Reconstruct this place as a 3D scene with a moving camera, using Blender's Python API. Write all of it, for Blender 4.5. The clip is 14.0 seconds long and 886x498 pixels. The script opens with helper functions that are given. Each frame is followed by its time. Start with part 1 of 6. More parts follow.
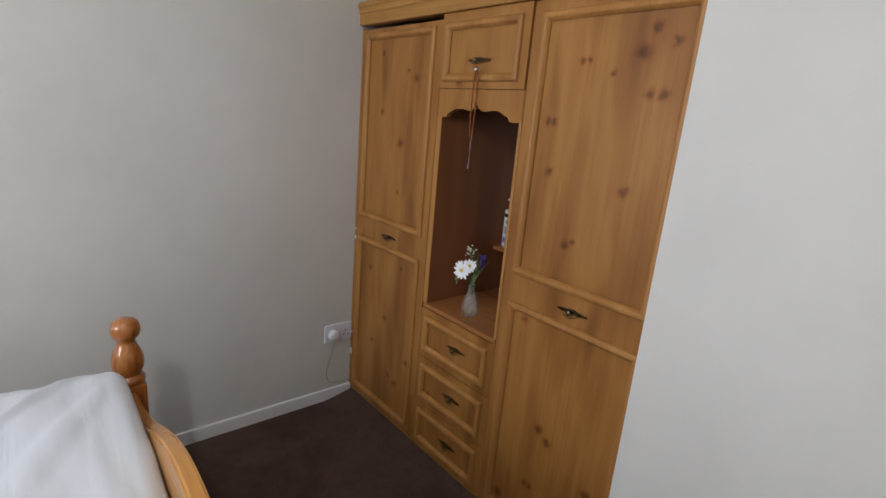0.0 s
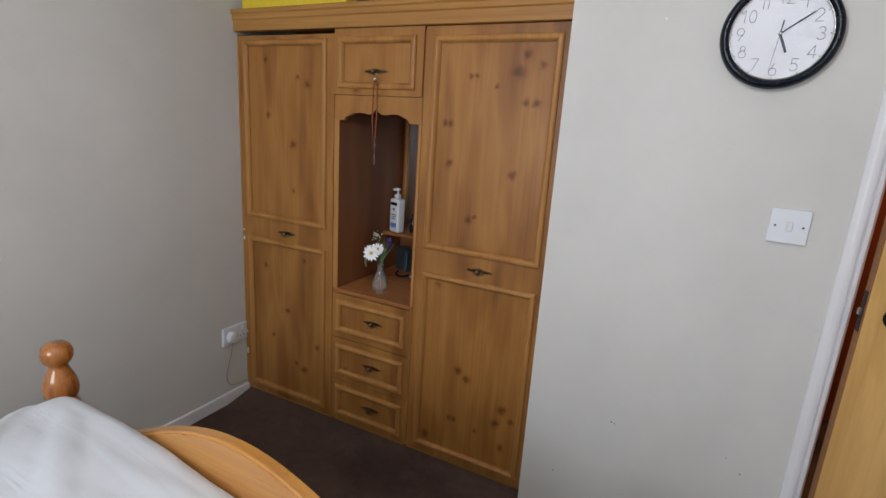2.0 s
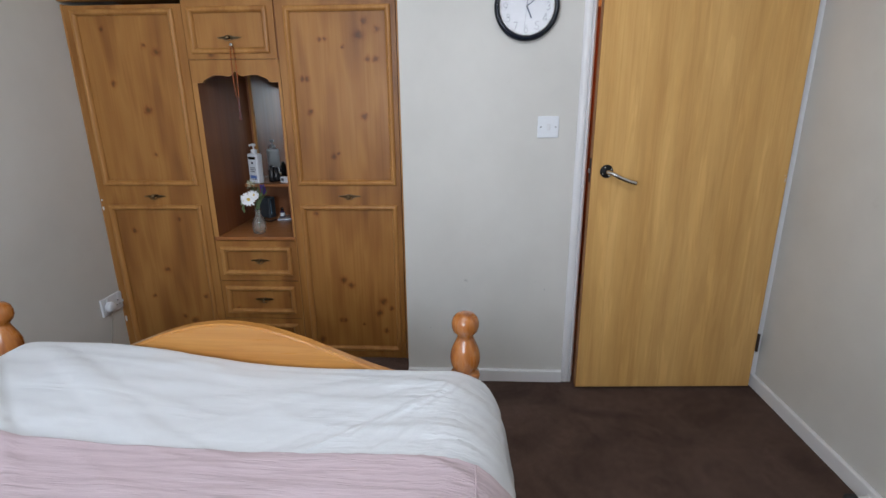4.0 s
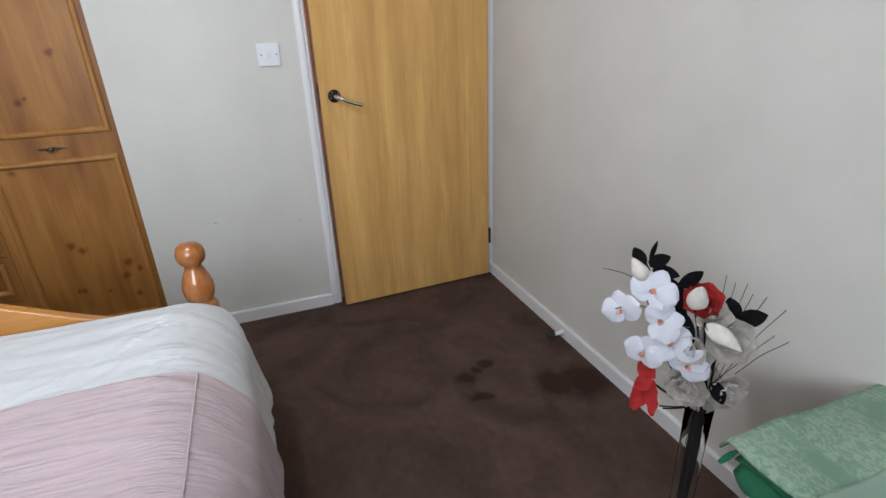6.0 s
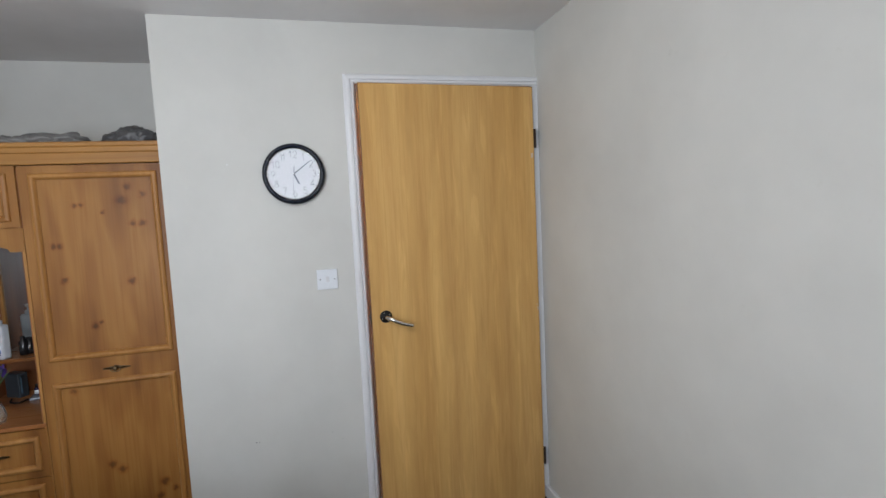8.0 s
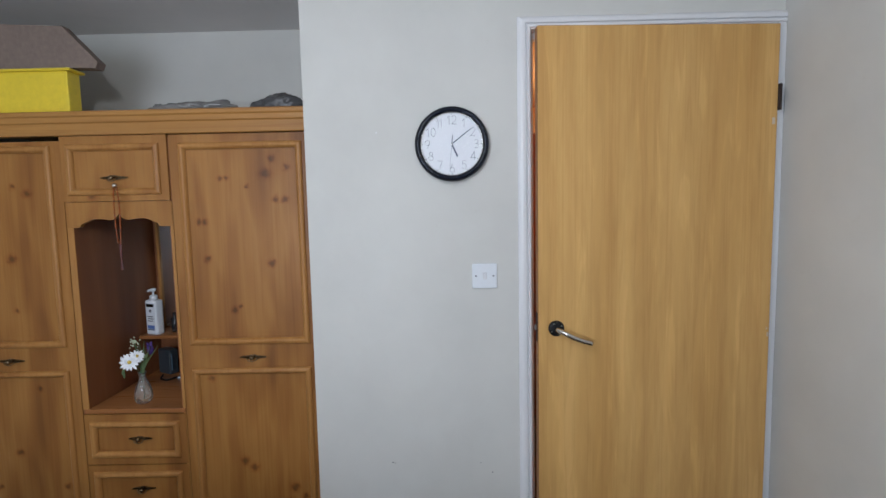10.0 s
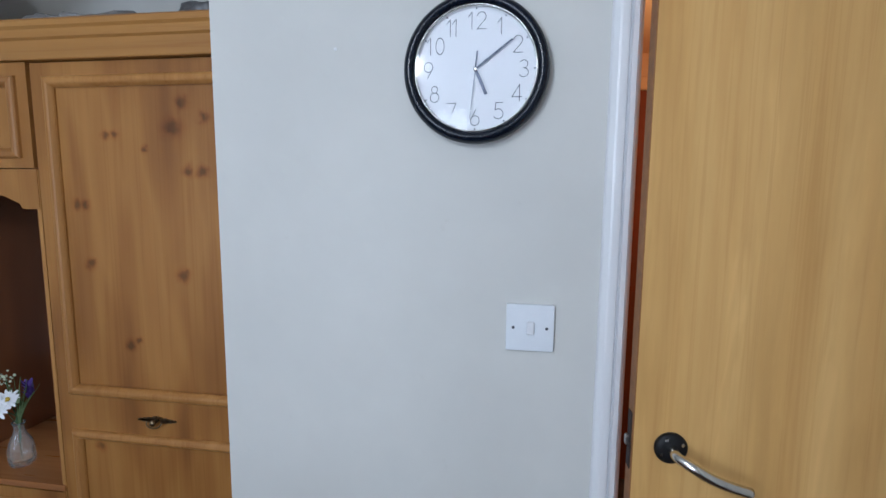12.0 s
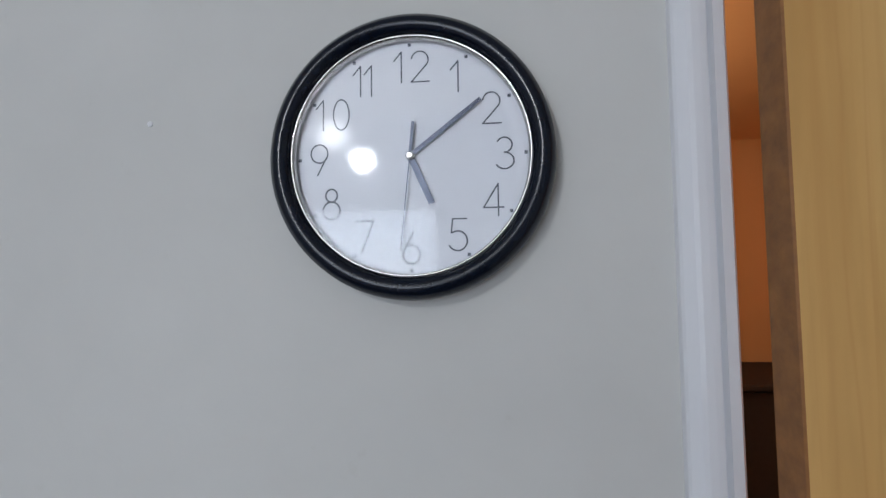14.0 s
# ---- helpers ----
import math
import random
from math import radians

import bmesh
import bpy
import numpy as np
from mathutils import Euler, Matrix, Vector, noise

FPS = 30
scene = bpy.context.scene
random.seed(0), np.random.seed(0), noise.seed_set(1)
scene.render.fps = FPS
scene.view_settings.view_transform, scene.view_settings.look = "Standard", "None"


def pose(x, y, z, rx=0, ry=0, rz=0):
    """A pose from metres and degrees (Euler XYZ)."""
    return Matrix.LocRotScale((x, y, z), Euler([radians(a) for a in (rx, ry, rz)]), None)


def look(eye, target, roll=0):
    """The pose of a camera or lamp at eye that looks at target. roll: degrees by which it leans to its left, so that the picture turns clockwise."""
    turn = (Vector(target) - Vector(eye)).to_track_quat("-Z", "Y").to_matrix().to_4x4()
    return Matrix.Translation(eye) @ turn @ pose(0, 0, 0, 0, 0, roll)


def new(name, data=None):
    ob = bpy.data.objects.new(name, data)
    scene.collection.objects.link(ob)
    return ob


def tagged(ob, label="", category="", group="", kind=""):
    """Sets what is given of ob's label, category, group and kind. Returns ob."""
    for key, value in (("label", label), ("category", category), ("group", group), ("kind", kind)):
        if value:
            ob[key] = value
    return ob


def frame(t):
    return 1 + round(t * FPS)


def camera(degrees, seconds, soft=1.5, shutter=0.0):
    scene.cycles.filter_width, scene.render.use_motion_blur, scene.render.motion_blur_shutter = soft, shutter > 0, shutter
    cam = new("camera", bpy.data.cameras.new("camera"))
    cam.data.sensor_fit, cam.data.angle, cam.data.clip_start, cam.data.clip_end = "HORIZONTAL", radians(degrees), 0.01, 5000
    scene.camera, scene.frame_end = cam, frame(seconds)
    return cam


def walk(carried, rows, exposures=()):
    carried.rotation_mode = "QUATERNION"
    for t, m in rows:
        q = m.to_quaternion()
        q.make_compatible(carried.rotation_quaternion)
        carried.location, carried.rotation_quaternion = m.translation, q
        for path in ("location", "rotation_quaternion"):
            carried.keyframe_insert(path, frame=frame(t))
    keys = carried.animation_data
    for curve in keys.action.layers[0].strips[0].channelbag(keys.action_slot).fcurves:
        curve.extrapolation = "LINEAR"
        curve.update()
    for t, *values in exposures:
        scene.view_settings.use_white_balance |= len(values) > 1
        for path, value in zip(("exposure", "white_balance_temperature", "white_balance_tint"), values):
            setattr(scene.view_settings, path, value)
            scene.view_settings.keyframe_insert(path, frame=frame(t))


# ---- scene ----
cam = camera(83.2, 14.0)
PATH = [
    (0, (-1.039, 1.149, 1.367), (0.233, 2.608, 0.864), 5.0),
    (0.5, (-1.051, 1.135, 1.359), (0.238, 2.579, 0.856), 6.3),
    (1, (-1.133, 1.206, 1.358), (0.327, 2.493, 0.896), 5.3),
    (1.5, (-1.303, 1.25, 1.367), (0.353, 2.28, 0.921), 3.8),
    (2, (-1.508, 1.252, 1.369), (0.235, 2.112, 0.897), 3.7),
    (2.2, (-1.571, 1.264, 1.377), (0.202, 2.053, 0.891), 3.6),
    (4.3, (-2.195, 1.354, 1.286), (-0.292, 1.31, 0.673), -0.9),
    (4.5, (-2.22, 1.342, 1.284), (-0.332, 1.189, 0.639), -0.9),
    (5, (-2.255, 1.313, 1.238), (-0.442, 0.864, 0.525), -0.8),
    (5.5, (-2.289, 1.194, 1.205), (-0.56, 0.585, 0.406), -1.1),
    (6, (-2.304, 1.129, 1.215), (-0.569, 0.509, 0.439), -2.4),
    (6.5, (-2.286, 1.104, 1.295), (-0.477, 0.508, 0.686), -3.5),
    (7, (-2.263, 1.098, 1.357), (-0.392, 0.521, 0.951), -4.1),
    (7.5, (-2.229, 1.089, 1.429), (-0.33, 0.523, 1.157), -3.7),
    (8, (-2.197, 1.075, 1.478), (-0.268, 0.575, 1.301), -2.8),
    (8.5, (-2.155, 1.071, 1.514), (-0.198, 0.672, 1.407), -2.2),
    (9, (-2.053, 1.16, 1.502), (-0.079, 0.848, 1.432), -2.4),
    (11.3, (-1.23, 1.141, 1.368), (0.71, 1.477, 1.016), -0.0),
    (11.5, (-1.153, 1.135, 1.378), (0.796, 1.444, 1.054), 0.1),
    (12, (-0.903, 1.05, 1.435), (1.058, 1.354, 1.187), 0.5),
    (12.5, (-0.7, 1.047, 1.451), (1.276, 1.318, 1.3), 0.9),
    (13, (-0.54, 1.09, 1.481), (1.449, 1.297, 1.431), 0.1),
    (13.5, (-0.444, 1.071, 1.489), (1.543, 1.261, 1.619), 0.5),
    (14, (-0.443, 1.061, 1.529), (1.542, 1.271, 1.643), -0.8),
]
walk(cam, [(t, look(eye, target, roll)) for t, eye, target, roll in PATH], [
    (0.0, 0.03, 6360, 12), (2.2, 0.01, 6360, 12), (4.5, 0.13, 6060, 10), (5.5, 0.21, 6160, 10), (6.5, 0.21, 6260, 9), (7.5, 0.09, 6200, 9), (9.2, 0.01, 6060, 9),
    (11.5, 0.08, 5520, 9), (12.0, 0.01, 5450, 8), (12.5, -0.08, 5400, 7), (13.0, -0.18, 5410, 8), (13.5, -0.40, 5680, 9), (14.0, -0.50, 5880, 10),
])

# ---- world, sun, large lights ----
world = bpy.data.worlds.new("overcast_sky")
scene.world = world
world.use_nodes = True
_bg = world.node_tree.nodes["Background"]
_sky = world.node_tree.nodes.new("ShaderNodeTexSky")
_sky.sky_type, _sky.sun_disc = "NISHITA", False
_sky.sun_elevation, _sky.sun_rotation = radians(48), radians(-60)
world.node_tree.links.new(_sky.outputs["Color"], _bg.inputs["Color"])
_bg.inputs["Strength"].default_value = 0.12

sun = new("sun", bpy.data.lights.new("sun", "SUN"))
sun.data.energy, sun.data.angle, sun.data.color = 1.0, radians(12), (1.0, 0.96, 0.9)
sun.matrix_world = look((-6, 9, 12), (0, 0, 0))

WIN_Y = 2.17                             # middle of the window
window_light = new("window_daylight", bpy.data.lights.new("window_daylight", "AREA"))
window_light.data.shape, window_light.data.size, window_light.data.size_y = "RECTANGLE", 1.25, 1.22
window_light.data.energy, window_light.data.color = 42.0, (0.88, 0.93, 1.0)
window_light.matrix_world = look((-3.57, WIN_Y, 1.46), (0, WIN_Y, 1.40))

lamp_light = new("ceiling_bulb", bpy.data.lights.new("ceiling_bulb", "POINT"))
lamp_light.data.energy, lamp_light.data.color, lamp_light.data.shadow_soft_size = 24.5, (1.0, 0.975, 0.94), 0.042
LAMP_X, LAMP_Y, LAMP_Z = -1.45, 1.56, 1.98
lamp_light.location = (LAMP_X, LAMP_Y, LAMP_Z)

hall_light = new("hall_lamp", bpy.data.lights.new("hall_lamp", "POINT"))
hall_light.data.energy, hall_light.data.color, hall_light.data.shadow_soft_size = 11, (1.0, 0.68, 0.40), 0.08
hall_light.location = (0.75, 1.0, 1.75)


# ---- materials ----
def material(name, rough=0.5, metal=0.0, spec=0.5):
    m = bpy.data.materials.new(name)
    m.use_nodes = True
    b = m.node_tree.nodes["Principled BSDF"]
    b.inputs["Roughness"].default_value, b.inputs["Metallic"].default_value = rough, metal
    b.inputs["Specular IOR Level"].default_value = spec
    return m, m.node_tree, b


def node(nt, kind, **values):
    n = nt.nodes.new(kind)
    for key, v in values.items():
        if key in n.inputs:
            n.inputs[key].default_value = v
    return n


def link(nt, a, b):
    nt.links.new(a, b)


def place(nt, scale=(1, 1, 1), world_space=True):
    src = nt.nodes.new("ShaderNodeNewGeometry").outputs["Position"] if world_space else nt.nodes.new("ShaderNodeTexCoord").outputs["Object"]
    mp = nt.nodes.new("ShaderNodeMapping")
    mp.inputs["Scale"].default_value = scale
    link(nt, src, mp.inputs["Vector"])
    return mp.outputs["Vector"]


def noise_of(nt, vec, scale=5.0, detail=4.0, rough=0.55, distort=0.0):
    n = node(nt, "ShaderNodeTexNoise", Scale=scale, Detail=detail, Roughness=rough, Distortion=distort)
    link(nt, vec, n.inputs["Vector"])
    return n.outputs["Fac"]


def ramp(nt, fac, stops):
    r = nt.nodes.new("ShaderNodeValToRGB")
    els = r.color_ramp.elements
    while len(els) < len(stops):
        els.new(0.5)
    for e, (p, c) in zip(els, stops):
        e.position, e.color = p, (*c, 1) if len(c) == 3 else c
    link(nt, fac, r.inputs["Fac"])
    return r.outputs["Color"]


def grey(a, b):
    return [(a[0], (a[1],) * 3), (b[0], (b[1],) * 3)]


def mix(nt, a, b, fac, mode="MIX"):
    m = nt.nodes.new("ShaderNodeMix")
    m.data_type, m.blend_type = "RGBA", mode
    for s, v in ((m.inputs[0], fac), (m.inputs[6], a), (m.inputs[7], b)):
        if isinstance(v, (int, float)):
            s.default_value = v
        elif isinstance(v, tuple):
            s.default_value = (*v, 1)
        else:
            link(nt, v, s)
    return m.outputs[2]


def math2(nt, op, a, b=0.0, c=0.0, clamp=False):
    m = nt.nodes.new("ShaderNodeMath")
    m.operation, m.use_clamp = op, clamp
    for s, v in zip(m.inputs, (a, b, c)):
        if isinstance(v, (int, float)):
            s.default_value = v
        else:
            link(nt, v, s)
    return m.outputs[0]


def bump(nt, b, height, strength=0.3, distance=0.002):
    n = node(nt, "ShaderNodeBump", Strength=strength, Distance=distance)
    link(nt, height, n.inputs["Height"])
    link(nt, n.outputs["Normal"], b.inputs["Normal"])


def paint(name, colour, rough=0.85, wear=0.04, grain=90.0, strength=0.15):
    m, nt, b = material(name, rough, spec=0.35)
    v = place(nt)
    big = noise_of(nt, v, 1.7, 5, 0.6)
    dark = tuple(c * (1 - 2.2 * wear) for c in colour)
    light = tuple(min(1, c * (1 + wear)) for c in colour)
    col = ramp(nt, big, [(0.3, dark), (0.7, light)])
    spots = ramp(nt, noise_of(nt, v, 23, 6, 0.7), [(0.25, (0.9, 0.89, 0.87)), (0.36, (1, 1, 1))])
    col = mix(nt, col, spots, 0.5, "MULTIPLY")
    link(nt, col, b.inputs["Base Color"])
    h = mix(nt, noise_of(nt, v, grain, 3, 0.6), noise_of(nt, v, 14, 3, 0.5), 0.4)
    bump(nt, b, h, strength, 0.0015)
    return m


def knot_mask(nt, knots):
    """Dark round knots at the given (y, z, radius) on a face that looks along x."""
    geo = nt.nodes.new("ShaderNodeNewGeometry")
    wob = node(nt, "ShaderNodeTexNoise", Scale=38.0, Detail=2.0)
    link(nt, geo.outputs["Position"], wob.inputs["Vector"])
    sep = nt.nodes.new("ShaderNodeSeparateXYZ")
    link(nt, geo.outputs["Position"], sep.inputs[0])
    jitter = math2(nt, "MULTIPLY_ADD", wob.outputs["Fac"], 0.026, -0.013)
    y0 = math2(nt, "ADD", sep.outputs["Y"], jitter)
    z0 = math2(nt, "SUBTRACT", sep.outputs["Z"], jitter)
    total = None
    for y, z, r in knots:
        dy = math2(nt, "MULTIPLY", math2(nt, "SUBTRACT", y0, y), 0.85 / r)
        dz = math2(nt, "MULTIPLY", math2(nt, "SUBTRACT", z0, z), 0.85 / r)
        d2 = math2(nt, "ADD", math2(nt, "MULTIPLY", dy, dy), math2(nt, "MULTIPLY", dz, dz))
        k = math2(nt, "DIVIDE", 1.0, math2(nt, "MULTIPLY_ADD", math2(nt, "POWER", d2, 1.45), 1.3, 1.0))
        total = k if total is None else math2(nt, "MAXIMUM", total, k)
    return total


def pine_print(name, light, mid, dark, knots=(), rough=0.42, across=1.0, grain_axis="z", coat=0.0, grain=1.0, bandlen=1.0, stretch=1.0):
    """Printed or real pine: boards of uneven tone, fine long grain, knots."""
    m, nt, b = material(name, rough, spec=0.5 if coat else 0.3)
    k = {"z": (1, 1, 0.04), "y": (1, 0.05, 1), "x": (0.05, 1, 1)}[grain_axis]
    v = place(nt, tuple(c * (stretch if c < 0.1 else 1) for c in k))
    bands = noise_of(nt, place(nt, tuple(c * (bandlen if c < 0.1 else 1) for c in k)), 7.5 * across, 2, 0.5, 0.25)
    fine = noise_of(nt, v, 60, 5, 0.6, 0.4)
    streak = noise_of(nt, v, 15, 3, 0.5, 0.8)
    col = ramp(nt, bands, [(0.3, mid), (0.47, light), (0.56, mid), (0.72, dark)])
    col = mix(nt, col, ramp(nt, fine, [(0.3, (0.86, 0.80, 0.72)), (0.65, (1.04, 1.02, 1.0))]), 0.5 * grain, "MULTIPLY")
    col = mix(nt, col, ramp(nt, streak, [(0.33, (0.86, 0.79, 0.70)), (0.6, (1, 1, 1))]), 0.5 * grain, "MULTIPLY")
    lines = noise_of(nt, place(nt, tuple(c * (0.5 if c < 0.1 else 1) for c in k)), 34, 3, 0.55, 0.9)
    col = mix(nt, col, ramp(nt, lines, [(0.40, (1, 1, 1)), (0.455, (0.84, 0.74, 0.62)), (0.50, (1, 1, 1)), (0.60, (1.06, 1.04, 1.0))]), 0.55 * grain, "MULTIPLY")
    if knots:
        mask = knot_mask(nt, knots)
        halo = ramp(nt, mask, [(0.08, (1, 1, 1)), (0.30, (0.84, 0.70, 0.56)), (0.55, (0.55, 0.38, 0.26)), (0.92, (0.15, 0.09, 0.06))])
        col = mix(nt, col, halo, 0.66, "MULTIPLY")
    link(nt, col, b.inputs["Base Color"])
    link(nt, ramp(nt, fine, grey((0.3, rough + 0.08), (0.7, rough - 0.05))), b.inputs["Roughness"])
    bump(nt, b, fine, 0.12, 0.0008)
    b.inputs["Coat Weight"].default_value = coat
    b.inputs["Coat Roughness"].default_value = 0.08
    return m


def plain(name, colour, rough=0.5, metal=0.0, speck=0.06, scale=60.0, spec=0.5):
    m, nt, b = material(name, rough, metal, spec)
    n = noise_of(nt, place(nt, world_space=False), scale, 4, 0.6)
    col = ramp(nt, n, [(0.3, tuple(c * (1 - speck * 2) for c in colour)), (0.7, tuple(min(1, c * (1 + speck)) for c in colour))])
    link(nt, col, b.inputs["Base Color"])
    bump(nt, b, n, 0.06, 0.0008)
    return m


def glass(name, tint=(1, 1, 1), rough=0.0, ior=1.45):
    m, nt, b = material(name, rough)
    b.inputs["Base Color"].default_value = (*tint, 1)
    b.inputs["Transmission Weight"].default_value = 1.0
    b.inputs["IOR"].default_value = ior
    return m


M_WALL = paint("magnolia_wall_paint", (0.60, 0.60, 0.572))
M_CEIL = paint("white_ceiling_paint", (0.74, 0.74, 0.74), 0.9)
M_GLOSS = paint("white_gloss_paint", (0.72, 0.73, 0.75), 0.28, 0.03, 40, 0.12)
# orange of the lamplit hall is put into this wall and ceiling colour
M_HALLWALL = paint("warm_lit_hall_paint", (0.72, 0.42, 0.2))
KNOTS_R = ((1.817, 1.224, 0.011), (1.965, 1.05, 0.010), (1.945, 1.062, 0.006), (2.059, 1.245, 0.009), (2.082, 1.386, 0.009), (2.060, 1.386, 0.009),
           (1.995, 1.545, 0.007), (1.975, 1.545, 0.007), (1.895, 1.515, 0.006), (1.80, 1.615, 0.011), (1.745, 1.585, 0.010), (1.755, 1.464, 0.010),
           (1.79, 1.464, 0.009), (1.825, 1.56, 0.016), (1.96, 0.452, 0.012), (1.925, 0.425, 0.012), (2.07, 0.785, 0.009), (1.985, 0.24, 0.008),
           (1.965, 0.24, 0.008), (1.77, 0.34, 0.013), (1.73, 0.305, 0.009), (1.79, 0.28, 0.012), (1.87, 0.22, 0.006), (1.76, 0.185, 0.01), (2.09, 0.13, 0.012))
KNOTS_L = ((2.80, 1.26, 0.013), (2.72, 1.505, 0.012), (2.775, 1.53, 0.008), (2.95, 1.60, 0.007), (2.94, 1.375, 0.009), (2.80, 1.06, 0.007),
           (2.97, 0.70, 0.010), (2.74, 0.755, 0.008), (2.84, 0.50, 0.011), (2.93, 0.36, 0.007), (2.665, 0.36, 0.009), (2.74, 0.23, 0.012), (2.79, 0.25, 0.009),
           (2.47, 1.49, 0.010), (2.50, 0.30, 0.008), (2.23, 0.37, 0.007), (2.17, 1.02, 0.008), (2.165, 1.30, 0.008))
PINE = ((0.355, 0.172, 0.046), (0.290, 0.131, 0.033), (0.185, 0.074, 0.019))
M_PINE_R = pine_print("knotty_pine_laminate_a", *PINE, knots=KNOTS_R, grain=0.8, bandlen=5.0)
M_PINE_L = pine_print("knotty_pine_laminate_b", *PINE, knots=KNOTS_L, grain=0.8, bandlen=5.0)
M_PINE = pine_print("pine_laminate", (0.415, 0.212, 0.064), (0.365, 0.178, 0.051), (0.28, 0.126, 0.036))
M_PINE_H = pine_print("pine_laminate_lengthwise", (0.42, 0.222, 0.064), (0.37, 0.188, 0.052), (0.27, 0.13, 0.038), grain_axis="y")
# darker copy of the pine: the niche's shade is put into its colour
M_PINE_SHADED = pine_print("pine_laminate_niche_shaded", (0.26, 0.100, 0.038), (0.19, 0.070, 0.028), (0.12, 0.043, 0.019), rough=0.42, grain=0.12, across=0.5, bandlen=6.0)
M_BED = pine_print("varnished_orange_pine", (0.56, 0.275, 0.065), (0.48, 0.21, 0.045), (0.33, 0.12, 0.022), rough=0.3, across=1.6, grain_axis="y", coat=0.7)
M_POST = pine_print("varnished_turned_pine", (0.42, 0.158, 0.031), (0.32, 0.106, 0.020), (0.19, 0.058, 0.012), rough=0.28, across=3.0, coat=0.9)
M_VENEER = pine_print("pale_door_veneer", (0.61, 0.378, 0.136), (0.585, 0.352, 0.121), (0.53, 0.308, 0.097), rough=0.38, across=0.8, grain=0.6, stretch=3.0)
_nt = M_VENEER.node_tree
_b = _nt.nodes["Principled BSDF"]
_old = _b.inputs["Base Color"].links[0].from_socket
_flame = noise_of(_nt, place(_nt, (1, 1, 0.11)), 21, 3, 0.55, 0.5)
_board = noise_of(_nt, place(_nt, (1, 1, 0.02)), 9, 1, 0.4, 0.0)
_col = mix(_nt, _old, ramp(_nt, _flame, [(0.34, (0.90, 0.88, 0.84)), (0.47, (0.99, 0.985, 0.98)), (0.55, (1.0, 1.0, 1.0)), (0.64, (1.14, 1.17, 1.22))]), 0.7, "MULTIPLY")
_col = mix(_nt, _col, ramp(_nt, _board, [(0.38, (0.90, 0.87, 0.82)), (0.5, (1, 1, 1)), (0.62, (1.06, 1.07, 1.08))]), 0.7, "MULTIPLY")
link(_nt, _col, _b.inputs["Base Color"])
M_EDGE = plain("brown_door_edge", (0.27, 0.112, 0.026), 0.55, speck=0.15)
M_BRASS = plain("antique_brass", (0.19, 0.135, 0.075), 0.33, 0.9, 0.25, 120)
M_CHROME = plain("worn_chrome", (0.62, 0.61, 0.58), 0.2, 1.0, 0.05)
M_BLACK = plain("black_plastic", (0.012, 0.012, 0.014), 0.25)
M_BLUEBLACK = plain("dark_blue_black_plastic", (0.004, 0.007, 0.015), 0.2, spec=0.3)
M_WHITEPL = plain("white_plastic", (0.70, 0.735, 0.78), 0.3, speck=0.01)
M_CREAMPL = plain("aged_white_plastic", (0.66, 0.67, 0.70), 0.35, speck=0.02)
M_STEEL = plain("dull_steel", (0.35, 0.34, 0.33), 0.4, 1.0)
M_DIAL = plain("white_clock_dial", (0.46, 0.47, 0.495), 0.6, speck=0.01)
M_INK = plain("dark_grey_ink", (0.05, 0.055, 0.07), 0.6, speck=0.02)
M_GLASS = glass("clear_glass", ior=1.28)
M_CLOCKGLASS = glass("clock_glass_sheet", (1, 1, 1), 0.06, 1.28)
M_VASEGLASS = glass("cut_glass", (0.94, 0.98, 0.97), 0.03)
M_VASEGLASS.node_tree.nodes["Principled BSDF"].inputs["Transmission Weight"].default_value = 0.96
M_THINGLASS = glass("thin_clear_glass", (0.97, 0.985, 0.98), 0.0, 1.07)
M_RUBBER = plain("black_rubber", (0.02, 0.02, 0.02), 0.8)
M_DARK = plain("dark_brown_cloth", (0.035, 0.022, 0.018), 0.9)

M_MIRROR, _nt, _b = material("mirror_silvering", 0.02, 1.0)
_b.inputs["Base Color"].default_value = (0.82, 0.86, 0.86, 1)


